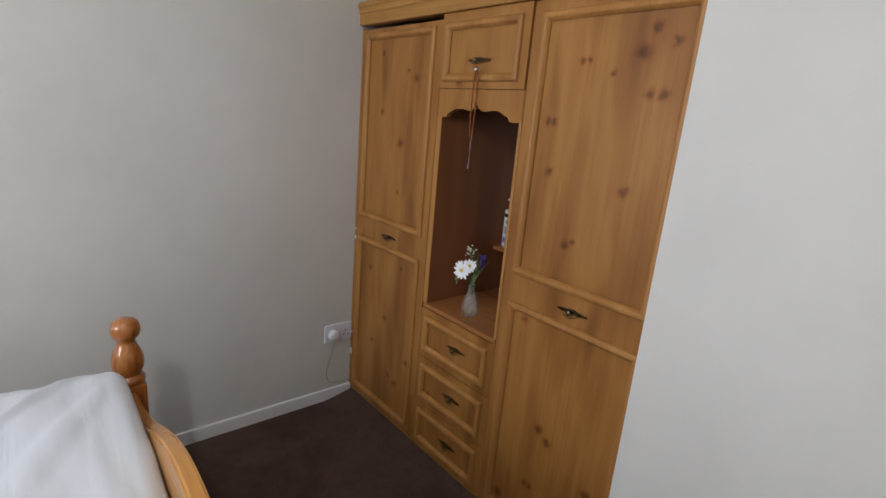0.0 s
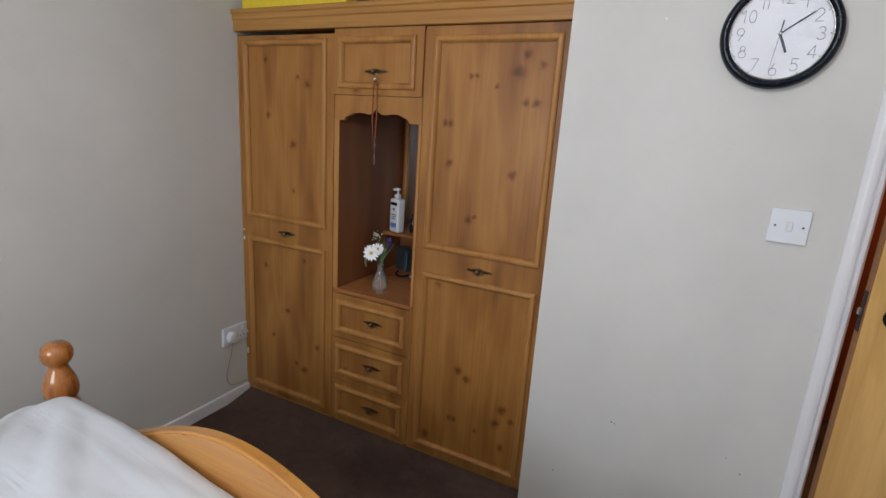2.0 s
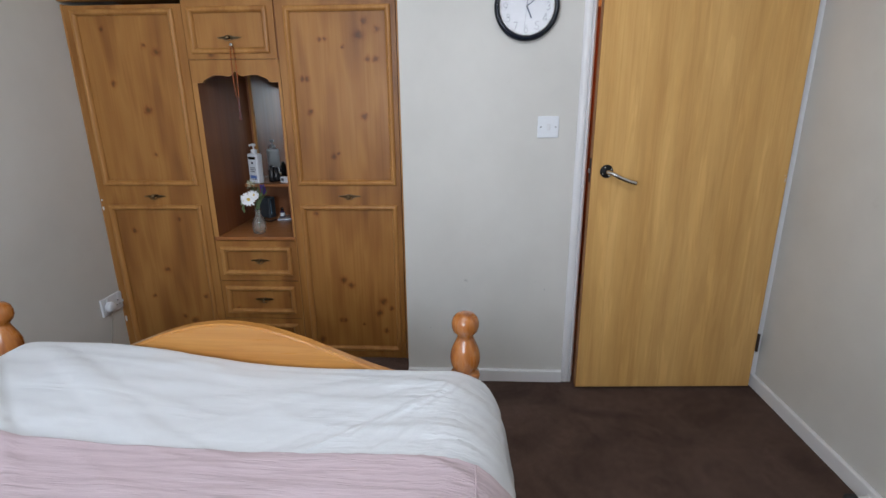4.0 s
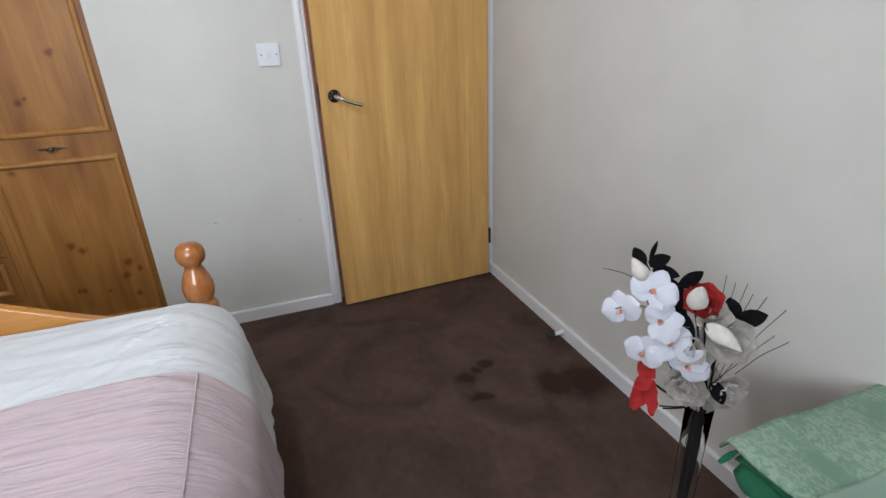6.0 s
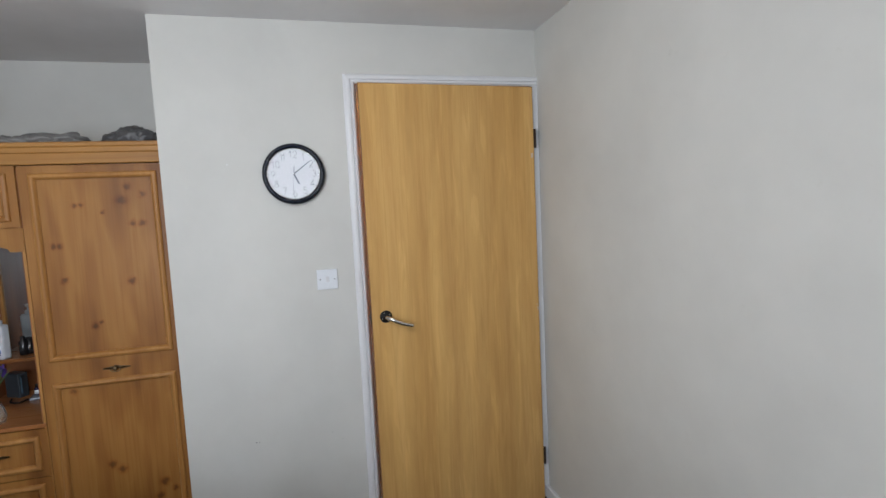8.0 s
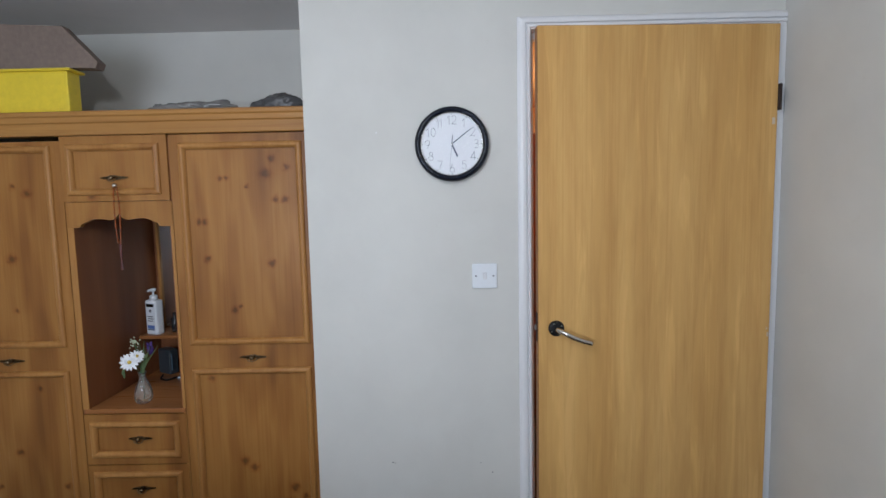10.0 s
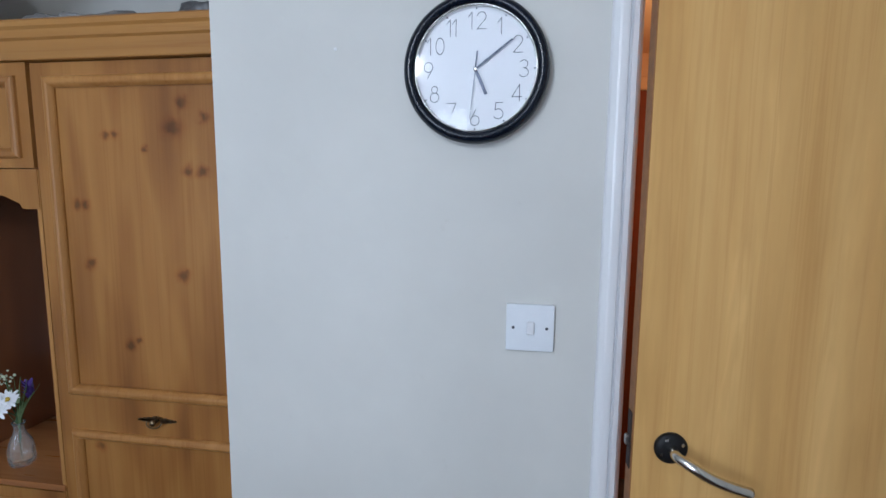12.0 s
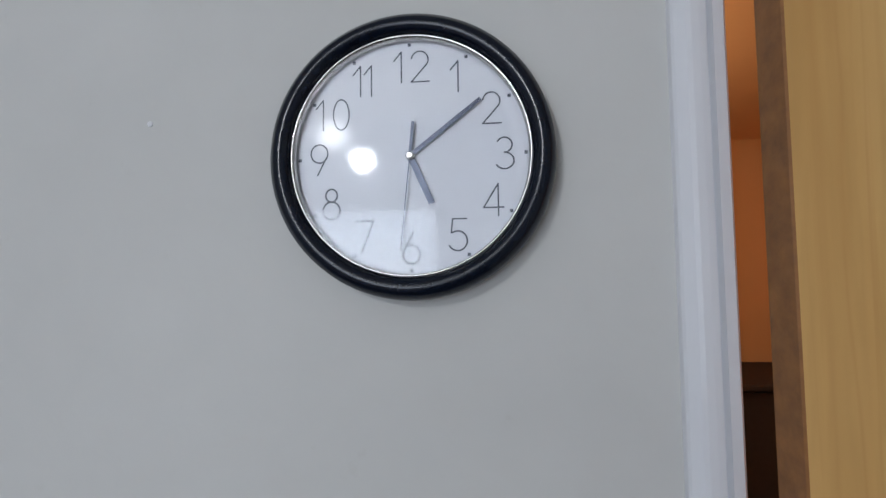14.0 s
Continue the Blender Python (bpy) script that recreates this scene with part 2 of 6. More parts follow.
def carpet_material():
    m, nt, b = material("brown_cut_pile_carpet", 1.0, spec=0.1)
    v = place(nt)
    pile = noise_of(nt, v, 420, 3, 0.7)
    clump = noise_of(nt, v, 34, 4, 0.65)
    swirl = noise_of(nt, v, 2.6, 4, 0.6, 1.2)
    col = ramp(nt, pile, [(0.3, (0.040, 0.0262, 0.0215)), (0.7, (0.145, 0.095, 0.077))])
    col = mix(nt, col, ramp(nt, clump, grey((0.3, 0.75), (0.7, 1.2))), 0.5, "MULTIPLY")
    col = mix(nt, col, ramp(nt, swirl, [(0.32, (0.62, 0.62, 0.62)), (0.5, (1, 1, 1)), (0.68, (1.25, 1.25, 1.25))]), 0.85, "MULTIPLY")
    fluff = noise_of(nt, v, 75, 5, 0.75)
    col = mix(nt, col, (0.17, 0.115, 0.085), ramp(nt, fluff, [(0.66, (0, 0, 0)), (0.74, (0.35, 0.35, 0.35))]))
    sep = nt.nodes.new("ShaderNodeSeparateXYZ")
    warp = node(nt, "ShaderNodeTexNoise", Scale=9.0, Detail=3.0)
    link(nt, v, warp.inputs["Vector"])
    j = math2(nt, "MULTIPLY_ADD", warp.outputs["Fac"], 0.09, -0.045)
    link(nt, v, sep.inputs[0])
    x, y = math2(nt, "ADD", sep.outputs["X"], j), math2(nt, "SUBTRACT", sep.outputs["Y"], j)
    stains = None
    for sx, sy, rx, ry in ((-0.842, 0.538, 0.030, 0.030), (-0.81, 0.48, 0.022, 0.016), (-0.778, 0.425, 0.026, 0.026), (-0.945, 0.50, 0.024, 0.036), (-0.99, 0.23, 0.07, 0.055), (-1.02, 0.12, 0.08, 0.075)):
        a = math2(nt, "MULTIPLY", math2(nt, "SUBTRACT", x, sx), 1 / rx)
        c = math2(nt, "MULTIPLY", math2(nt, "SUBTRACT", y, sy), 1 / ry)
        k = math2(nt, "DIVIDE", 1.0, math2(nt, "ADD", math2(nt, "ADD", math2(nt, "MULTIPLY", a, a), math2(nt, "MULTIPLY", c, c)), 1.0))
        stains = k if stains is None else math2(nt, "MAXIMUM", stains, k)
    col = mix(nt, col, ramp(nt, stains, [(0.25, (1, 1, 1)), (0.55, (0.45, 0.40, 0.38))]), 1.0, "MULTIPLY")
    link(nt, col, b.inputs["Base Color"])
    h = mix(nt, pile, clump, 0.45)
    bump(nt, b, h, 0.9, 0.006)
    return m


def cloth(name, colour, weave=600.0, crinkle=(1, 1, 1), cscale=30.0, cstrength=0.35, rough=0.9, wear=0.03):
    m, nt, b = material(name, rough, spec=0.2)
    v = place(nt)
    c = noise_of(nt, place(nt, crinkle), cscale, 4, 0.6, 0.3)
    w = noise_of(nt, v, weave, 2, 0.5)
    col = ramp(nt, c, [(0.3, tuple(k * (1 - wear * 3) for k in colour)), (0.7, tuple(min(1, k * (1 + wear)) for k in colour))])
    link(nt, col, b.inputs["Base Color"])
    bump(nt, b, mix(nt, c, w, 0.15), cstrength, 0.006)
    b.inputs["Sheen Weight"].default_value = 0.2
    return m


M_CARPET = carpet_material()
M_DUVET = cloth("white_cotton", (0.60, 0.635, 0.67), 700, (1.0, 0.6, 1), 12, 0.35, wear=0.01)
M_BLANKET = cloth("dusty_pink_muslin", (0.48, 0.395, 0.43), 500, (9.0, 1.1, 6.0), 13, 0.35, wear=0.02)


def add_folds(m, across, along, y_near, y_far, rest, strength, distance, lo=0.42, hi=0.62):
    """Long creases that run over the near side of the bed and die away towards its middle."""
    nt = m.node_tree
    b = nt.nodes["Principled BSDF"]
    r = noise_of(nt, place(nt, (across, along, along * 0.8)), 1.0, 3, 0.55, 0.55)
    ridge = ramp(nt, r, grey((lo, 0.0), (hi, 1.0)))
    patch = ramp(nt, noise_of(nt, place(nt, (1, 1, 1)), 6.0, 2, 0.5), grey((0.40, 0.15), (0.60, 1.0)))
    sep = nt.nodes.new("ShaderNodeSeparateXYZ")
    link(nt, nt.nodes.new("ShaderNodeNewGeometry").outputs["Position"], sep.inputs[0])
    near = nt.nodes.new("ShaderNodeMapRange")
    near.interpolation_type = "SMOOTHSTEP"
    link(nt, sep.outputs["Y"], near.inputs["Value"])
    for key, v in (("From Min", y_near), ("From Max", y_far), ("To Min", 1.0), ("To Max", rest)):
        near.inputs[key].default_value = v
    h = math2(nt, "MULTIPLY", math2(nt, "MULTIPLY", ridge, patch), near.outputs["Result"])
    n = node(nt, "ShaderNodeBump", Strength=strength, Distance=distance)
    link(nt, h, n.inputs["Height"])
    link(nt, b.inputs["Normal"].links[0].from_socket, n.inputs["Normal"])
    link(nt, n.outputs["Normal"], b.inputs["Normal"])


add_folds(M_DUVET, 20, 2.4, 1.38, 1.85, 0.15, 0.55, 0.010)
add_folds(M_DUVET, 46, 3.5, 1.35, 1.60, 0.0, 0.35, 0.004)
add_folds(M_BLANKET, 60, 4.5, 1.36, 1.80, 0.35, 0.55, 0.006)
add_folds(M_BLANKET, 120, 14.0, 1.36, 1.56, 0.08, 0.60, 0.0035)


# ---- helpers for meshes ----
ORIGIN = {}


def thing(name, base, label, category, group=""):
    e = new(name)
    e.location = base
    e.empty_display_size = 0.1
    ORIGIN[e.name] = Vector(base)
    return tagged(e, label, category, group)


def part(name, bm, mat, parent=None, label="", smooth=False):
    """One mesh object under a thing or a part; the bmesh is given in world coordinates."""
    o = ORIGIN.get(parent.name, Vector((0, 0, 0))) if parent else Vector((0, 0, 0))
    for v in bm.verts:
        v.co -= o
    bm.normal_update()
    me = bpy.data.meshes.new(name)
    bm.to_mesh(me)
    bm.free()
    for p in me.polygons:
        p.use_smooth = smooth
    for mm in (mat if isinstance(mat, (list, tuple)) else [mat]):
        me.materials.append(mm)
    ob = new(name, me)
    if parent:
        ob.parent = parent
        ORIGIN[ob.name] = o
    else:
        ORIGIN[ob.name] = Vector((0, 0, 0))
    if label:
        ob["label"] = label
    return ob


def whole(name, bm, mat, base, label, category, smooth=False, kind="", group=""):
    """A thing that is one mesh, with its origin at its base."""
    b = Vector(base)
    for v in bm.verts:
        v.co -= b
    bm.normal_update()
    me = bpy.data.meshes.new(name)
    bm.to_mesh(me)
    bm.free()
    for p in me.polygons:
        p.use_smooth = smooth
    for mm in (mat if isinstance(mat, (list, tuple)) else [mat]):
        me.materials.append(mm)
    ob = new(name, me)
    ob.location = b
    ORIGIN[ob.name] = b
    return tagged(ob, label, category, group, kind)


def box(lo, hi, bevel=0.0, bm=None, seg=1):
    bm = bm or bmesh.new()
    lo, hi = [min(a, b) for a, b in zip(lo, hi)], [max(a, b) for a, b in zip(lo, hi)]
    g = bmesh.ops.create_cube(bm, size=1)
    c, s = [(a + b) / 2 for a, b in zip(lo, hi)], [b - a for a, b in zip(lo, hi)]
    for v in g["verts"]:
        v.co = Vector([c[i] + v.co[i] * s[i] for i in range(3)])
    if bevel:
        edges = {e for v in g["verts"] for e in v.link_edges}
        bmesh.ops.bevel(bm, geom=list(edges), offset=bevel, segments=seg, affect="EDGES", profile=0.7)
    return bm


def lathe(profile, centre, axis="z", n=28, bm=None, squash=1.0):
    """profile: (radius, height) from bottom to top."""
    bm = bm or bmesh.new()
    rings = []
    for r, h in profile:
        ring = []
        for i in range(n):
            a = 2 * math.pi * i / n
            p = (r * math.cos(a), r * math.sin(a) * squash, h)
            if axis == "-x":
                p = (-h, r * math.cos(a), r * math.sin(a) * squash)
            elif axis == "y":
                p = (r * math.cos(a) * squash, h, r * math.sin(a))
            ring.append(bm.verts.new(Vector(centre) + Vector(p)))
        rings.append(ring)
    for a, b in zip(rings, rings[1:]):
        for i in range(n):
            bm.faces.new((a[i], a[(i + 1) % n], b[(i + 1) % n], b[i]))
    bm.faces.new(rings[0][::-1])
    bm.faces.new(rings[-1])
    bmesh.ops.recalc_face_normals(bm, faces=bm.faces)
    return bm


def tube(points, radius, n=8, bm=None, taper=None):
    bm = bm or bmesh.new()
    pts = [Vector(p) for p in points]
    rings = []
    up = Vector((0.13, 0.27, 0.95)).normalized()
    for i, p in enumerate(pts):
        d = (pts[min(i + 1, len(pts) - 1)] - pts[max(i - 1, 0)]).normalized()
        a = d.cross(up)
        if a.length < 0.1:
            a = d.cross(Vector((1, 0, 0)))
        a.normalize()
        b = d.cross(a)
        r = radius * (1 if taper is None else 1 + (taper - 1) * i / (len(pts) - 1))
        rings.append([bm.verts.new(p + (a * math.cos(2 * math.pi * k / n) + b * math.sin(2 * math.pi * k / n)) * r) for k in range(n)])
    for a, b in zip(rings, rings[1:]):
        for i in range(n):
            bm.faces.new((a[i], a[(i + 1) % n], b[(i + 1) % n], b[i]))
    bm.faces.new(rings[0][::-1])
    bm.faces.new(rings[-1])
    bmesh.ops.recalc_face_normals(bm, faces=bm.faces)
    return bm


def curve_points(ctrl, n=16):
    """Smooth points through the control points (Catmull-Rom)."""
    c = [Vector(p) for p in ctrl]
    c = [c[0] * 2 - c[1]] + c + [c[-1] * 2 - c[-2]]
    out = []
    for i in range(1, len(c) - 2):
        for k in range(n):
            t = k / n
            out.append(0.5 * ((2 * c[i]) + (c[i + 1] - c[i - 1]) * t + (2 * c[i - 1] - 5 * c[i] + 4 * c[i + 1] - c[i + 2]) * t * t + (3 * c[i] - c[i - 1] - 3 * c[i + 1] + c[i + 2]) * t ** 3))
    out.append(c[-2])
    return out


def ring_moulding(y0, y1, z0, z1, face, profile, bm=None):
    """A mitred moulding round a rectangle on a face at x = face. profile: (inset, height proud)."""
    bm = bm or bmesh.new()
    loops = []
    for inset, proud in profile:
        loops.append([bm.verts.new((face - proud, y, z)) for y, z in ((y0 + inset, z0 + inset), (y1 - inset, z0 + inset), (y1 - inset, z1 - inset), (y0 + inset, z1 - inset))])
    for a, b in zip(loops, loops[1:]):
        for i in range(4):
            bm.faces.new((a[i], a[(i + 1) % 4], b[(i + 1) % 4], b[i]))
    bmesh.ops.recalc_face_normals(bm, faces=bm.faces)
    return bm


def prism_yz(outline, x0, x1, bm=None):
    """An outline of (y, z) made solid between x0 and x1."""
    bm = bm or bmesh.new()
    a = [bm.verts.new((x0, y, z)) for y, z in outline]
    b = [bm.verts.new((x1, y, z)) for y, z in outline]
    bm.faces.new(a)
    bm.faces.new(b[::-1])
    for i in range(len(outline)):
        j = (i + 1) % len(outline)
        bm.faces.new((a[i], b[i], b[j], a[j]))
    bmesh.ops.recalc_face_normals(bm, faces=bm.faces)
    return bm


def structure(name, bm, mat, label=""):
    return tagged(part(name, bm, mat), label, "", "", "structure")


# ---- the room ----
XB, YL, ZC = -3.55, 3.11, 2.26          # back wall, far side wall, ceiling
WE = 1.637                              # end of the clock wall
AX = 0.68                               # back of the alcove

structure("ceiling", box((XB - 0.15, -0.15, ZC), (3.2, YL + 0.15, ZC + 0.12)), M_CEIL, "plain white matt ceiling over the bedroom")
structure("floor", box((XB - 0.15, -0.15, -0.12), (3.2, YL + 0.15, 0.0)), M_CARPET, "dark brown cut-pile carpet with darker stains by the door")
YR = 0.018                               # face of the wall beside the door
structure("wall_side_door", box((XB - 0.15, -0.12, 0), (0.0, YR, ZC)), M_WALL, "plain magnolia wall beside the door")
structure("wall_side_bed", box((XB - 0.15, YL, 0), (AX + 0.12, YL + 0.12, ZC)), M_WALL, "plain magnolia wall beside the bed")
structure("wall_alcove_back", box((AX, WE - 0.1, 0), (AX + 0.12, YL, ZC)), M_WALL, "magnolia wall behind the wardrobe")
structure("wall_alcove_side", box((0.1, WE - 0.1, 0), (AX, WE, ZC)), M_WALL, "magnolia return wall of the wardrobe alcove")
DL, DR, DT = 0.862, 0.046, 2.008        # door opening

bm = bmesh.new()
box((0, DL + 0.012, 0), (0.1, WE, ZC), 0.0, bm)
box((0, DR - 0.012, DT + 0.012), (0.1, DL + 0.012, ZC), 0.0, bm)
box((0, -0.12, 0), (0.1, DR - 0.012, ZC), 0.0, bm)
structure("wall_clock", bm, M_WALL, "magnolia wall with a clock, a light switch and the door opening")

# back wall with the window opening
WY0, WY1, WZ0, WZ1 = 1.54, 2.80, 0.84, 2.08
structure("wall_window", box((XB - 0.15, YR, 0), (XB, WY0, ZC)), M_WALL, "magnolia wall beside the window")
structure("wall_window", box((XB - 0.15, WY1, 0), (XB, YL, ZC)), M_WALL, "magnolia wall beside the window")
structure("wall_window", box((XB - 0.15, WY0, 0), (XB, WY1, WZ0)), M_WALL, "magnolia wall below the window")
structure("wall_window", box((XB - 0.15, WY0, WZ1), (XB, WY1, ZC)), M_WALL, "magnolia wall above the window")
win = thing("window_1", (XB - 0.1, (WY0 + WY1) / 2, WZ0), "white plastic bedroom window with two clear panes", "")
win["kind"] = "structure"
bm = bmesh.new()
for lo, hi in (((WY0, WZ0), (WY1, WZ0 + 0.06)), ((WY0, WZ1 - 0.06), (WY1, WZ1)), ((WY0, WZ0 + 0.06), (WY0 + 0.06, WZ1 - 0.06)), ((WY1 - 0.06, WZ0 + 0.06), (WY1, WZ1 - 0.06)), ((2.14, WZ0 + 0.06), (2.20, WZ1 - 0.06))):
    box((XB - 0.12, lo[0], lo[1]), (XB - 0.06, hi[0], hi[1]), 0.004, bm)
part("window_frame", bm, M_WHITEPL, win)
part("window_sill", box((XB - 0.06, WY0 - 0.03, WZ0 - 0.025), (XB + 0.05, WY1 + 0.03, WZ0), 0.006), M_GLOSS, win)
for y0, y1 in ((WY0 + 0.06, 2.14), (2.20, WY1 - 0.06)):
    pane = part("pane", box((XB - 0.094, y0, WZ0 + 0.06), (XB - 0.088, y1, WZ1 - 0.06)), M_GLASS, win)
    pane.visible_shadow = False


def skirting(name, lo, hi, axis, label="white-painted low skirting board"):
    """A board with a rounded upper edge; it thins towards the top."""
    bm = box(lo, hi)
    top = [e for e in bm.edges if all(v.co.z > hi[2] - 1e-5 for v in e.verts)]
    bmesh.ops.bevel(bm, geom=top, offset=0.006, segments=3, affect="EDGES", profile=0.5)
    structure(name, bm, M_GLOSS, label)


SK = 0.060
skirting("baseboard", (XB, YR, 0.001), (-0.0, YR + 0.020, SK), 0)
skirting("baseboard", (-0.022, 0.9095, 0.001), (0.0, WE, SK), 1)
skirting("baseboard", (XB, YL - 0.014, 0.001), (0.124, YL, SK), 0)
skirting("baseboard", (XB, YR + 0.02, 0.001), (XB + 0.014, YL - 0.014, SK), 1)

# door lining, stop and architrave
lining = thing("door_frame", (0.0, 0.45, 0.0), "white gloss-painted door frame with moulded architrave", "")
lining["kind"] = "structure"
bm = box((-0.006, DL, 0.001), (0.104, DL + 0.012, DT + 0.012), 0.0015)
box((0.034, DL - 0.012, 0.001), (0.06, DL, DT - 0.012), 0.0015, bm)
part("jamb", bm, M_GLOSS, lining)
bm = box((-0.012, YR + 0.0005, 0.001), (0.104, DR, DT + 0.003), 0.0015)
box((0.034, DR, 0.001), (0.06, DR + 0.012, DT - 0.012), 0.0015, bm)
part("jamb", bm, M_GLOSS, lining)
bm = box((-0.006, DR, DT), (0.104, DL, DT + 0.012), 0.0015)
box((0.034, DR, DT - 0.022), (0.06, DL, DT), 0.0015, bm)
part("head", bm, M_GLOSS, lining)


def architrave_side(y_in, y_out, z1, grow):
    """Moulded strip: flat face that falls off in a round to the outer edge. The upper end is mitred."""
    s = 1 if y_out > y_in else -1
    w = abs(y_out - y_in)
    prof = [(0.0, 0.0), (0.0, 0.012), (0.0015, 0.014), (0.0105, 0.015), (0.0125, 0.008), (0.0145, 0.008), (0.0165, 0.0155), (w * 0.5, 0.0158), (w - 0.015, 0.0155), (w - 0.011, 0.0145), (w - 0.007, 0.0115), (w - 0.003, 0.0085), (w - 0.001, 0.006), (w, 0.0)]
    bm = bmesh.new()
    lo = [bm.verts.new((-d, y_in + s * q, 0.001)) for q, d in prof]
    hi = [bm.verts.new((-d, y_in + s * q, z1 + q * grow)) for q, d in prof]
    for i in range(len(prof) - 1):
        bm.faces.new((lo[i], lo[i + 1], hi[i + 1], hi[i]))
    bm.faces.new(lo)
    bm.faces.new(hi[::-1])
    bmesh.ops.recalc_face_normals(bm, faces=bm.faces)
    return bm


part("architrave", architrave_side(DL + 0.004, 0.909, DT + 0.004, 0.86), M_GLOSS, lining)
prof = [(0.0, 0.0), (0.0, 0.012), (0.0015, 0.014), (0.009, 0.015), (0.0108, 0.008), (0.0125, 0.008), (0.0142, 0.0155), (0.019, 0.0158), (0.024, 0.0155), (0.028, 0.0145), (0.032, 0.0115), (0.035, 0.0085), (0.0365, 0.006), (0.037, 0.0)]
bm = bmesh.new()
a = [bm.verts.new((-d, YR + 0.001, DT + 0.004 + q)) for q, d in prof]
b = [bm.verts.new((-d, DL + 0.004 + q / 0.86, DT + 0.004 + q)) for q, d in prof]
for i in range(len(prof) - 1):
    bm.faces.new((a[i], a[i + 1], b[i + 1], b[i]))
bm.faces.new(a)
bm.faces.new(b[::-1])
bmesh.ops.recalc_face_normals(bm, faces=bm.faces)
part("architrave", bm, M_GLOSS, lining)
strike = box((0.004, DL - 0.0015, 0.90), (0.03, DL, 1.09), 0.0006)
part("strike_plate", strike, plain("pinkish_bare_wood_patch", (0.55, 0.33, 0.26), 0.7), lining, "pinkish bare strip where the latch plate sits")

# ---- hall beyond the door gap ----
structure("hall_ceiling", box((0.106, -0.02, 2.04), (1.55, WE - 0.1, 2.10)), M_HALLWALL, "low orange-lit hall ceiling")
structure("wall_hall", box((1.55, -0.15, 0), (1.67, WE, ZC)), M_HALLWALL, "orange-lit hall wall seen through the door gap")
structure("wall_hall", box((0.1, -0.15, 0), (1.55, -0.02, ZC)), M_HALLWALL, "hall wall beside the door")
cab = thing("hall_cabinet", (1.3, 0.3, 0.0), "dark brown cabinet standing in the hall", "cabinet")
part("body", box((1.15, -0.01, 0.001), (1.545, 0.42, 1.18), 0.006), M_DARK, cab)
part("top", box((1.13, -0.015, 1.181), (1.545, 0.435, 1.20), 0.004), M_DARK, cab)
M_REDWOOD = pine_print("dark_red_wood", (0.26, 0.060, 0.020), (0.20, 0.045, 0.016), (0.14, 0.030, 0.012), rough=0.4)
hall_door = thing("door_2", (1.53, 0.62, 0.0), "dark red-brown wooden door standing in the hall", "door")
hall_door["kind"] = "structure"
part("door_leaf", box((1.51, 0.27, 0.01), (1.549, 0.97, 1.87), 0.003), M_REDWOOD, hall_door)
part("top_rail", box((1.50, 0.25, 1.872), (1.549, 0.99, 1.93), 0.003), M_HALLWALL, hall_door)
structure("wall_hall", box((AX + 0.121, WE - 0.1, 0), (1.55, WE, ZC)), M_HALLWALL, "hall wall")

# ---- the door ----
door = thing("door_1", (-0.002, 0.057, 0.0), "pale wood-veneer flush door standing slightly ajar", "door")
door["kind"] = "structure"
WD, TD = 0.800, 0.035
bm = box((-TD, 0, 0.010), (0.0, WD, 1.997), 0.0015)
bmesh.ops.translate(bm, verts=bm.verts, vec=ORIGIN[door.name])
leaf = part("door_leaf", bm, [M_VENEER, M_EDGE], door)
for p in leaf.data.polygons:
    if abs(p.normal.y) > 0.7 or abs(p.normal.z) > 0.7:
        p.material_index = 1
O = ORIGIN[door.name]
hy, hz = 0.739, 1.008
M_ROSEBLACK = plain("matt_black_rose", (0.008, 0.008, 0.009), 0.5, speck=0.02, spec=0.25)
rose = lathe([(0.0265, 0.0), (0.0268, 0.004), (0.024, 0.008), (0.012, 0.010)], O + Vector((-TD, hy, hz)), "-x", 32)
handle = part("handle", rose, M_ROSEBLACK, door, "black round rose with a chrome lever", True)
bm = bmesh.new()
for k in range(4):
    a = math.pi / 4 + k * math.pi / 2 + 0.3
    lathe([(0.003, 0.0), (0.003, 0.002)], O + Vector((-TD - 0.008, hy + 0.019 * math.cos(a), hz + 0.019 * math.sin(a))), "-x", 10, bm)
part("screw", bm, M_CHROME, handle)
pts = curve_points([O + Vector(p) for p in ((-TD - 0.006, hy, hz), (-TD - 0.03, hy - 0.002, hz - 0.001), (-TD - 0.047, hy - 0.02, hz - 0.008), (-TD - 0.052, hy - 0.045, hz - 0.021), (-TD - 0.052, hy - 0.076, hz - 0.033), (-TD - 0.050, hy - 0.107, hz - 0.042))], 6)
part("lever", tube(pts, 0.0085, 14), M_CHROME, handle, "worn chrome lever", True)
part("latch", box((O.x - 0.027, O.y + WD - 0.0005, 0.96), (O.x - 0.006, O.y + WD + 0.0015, 1.06), 0.0005), M_DARK, door, "dark latch plate on the door edge")
part("latch", box((O.x - 0.023, O.y + WD + 0.001, 1.0), (O.x - 0.011, O.y + WD + 0.008, 1.018), 0.002), M_STEEL, door)
for z in (0.19, 1.72):
    bm = tube([(O.x - TD - 0.004, O.y - 0.004, z), (O.x - TD - 0.004, O.y - 0.004, z + 0.085)], 0.0055, 10)
    box((O.x - TD - 0.001, O.y - 0.003, z), (O.x - 0.004, O.y - 0.0005, z + 0.085), 0.0, bm)
    part("hinge", bm, M_DARK, door, "dark steel butt hinge")
M_FILLER = plain("pale_filler", (0.62, 0.52, 0.40), 0.8)
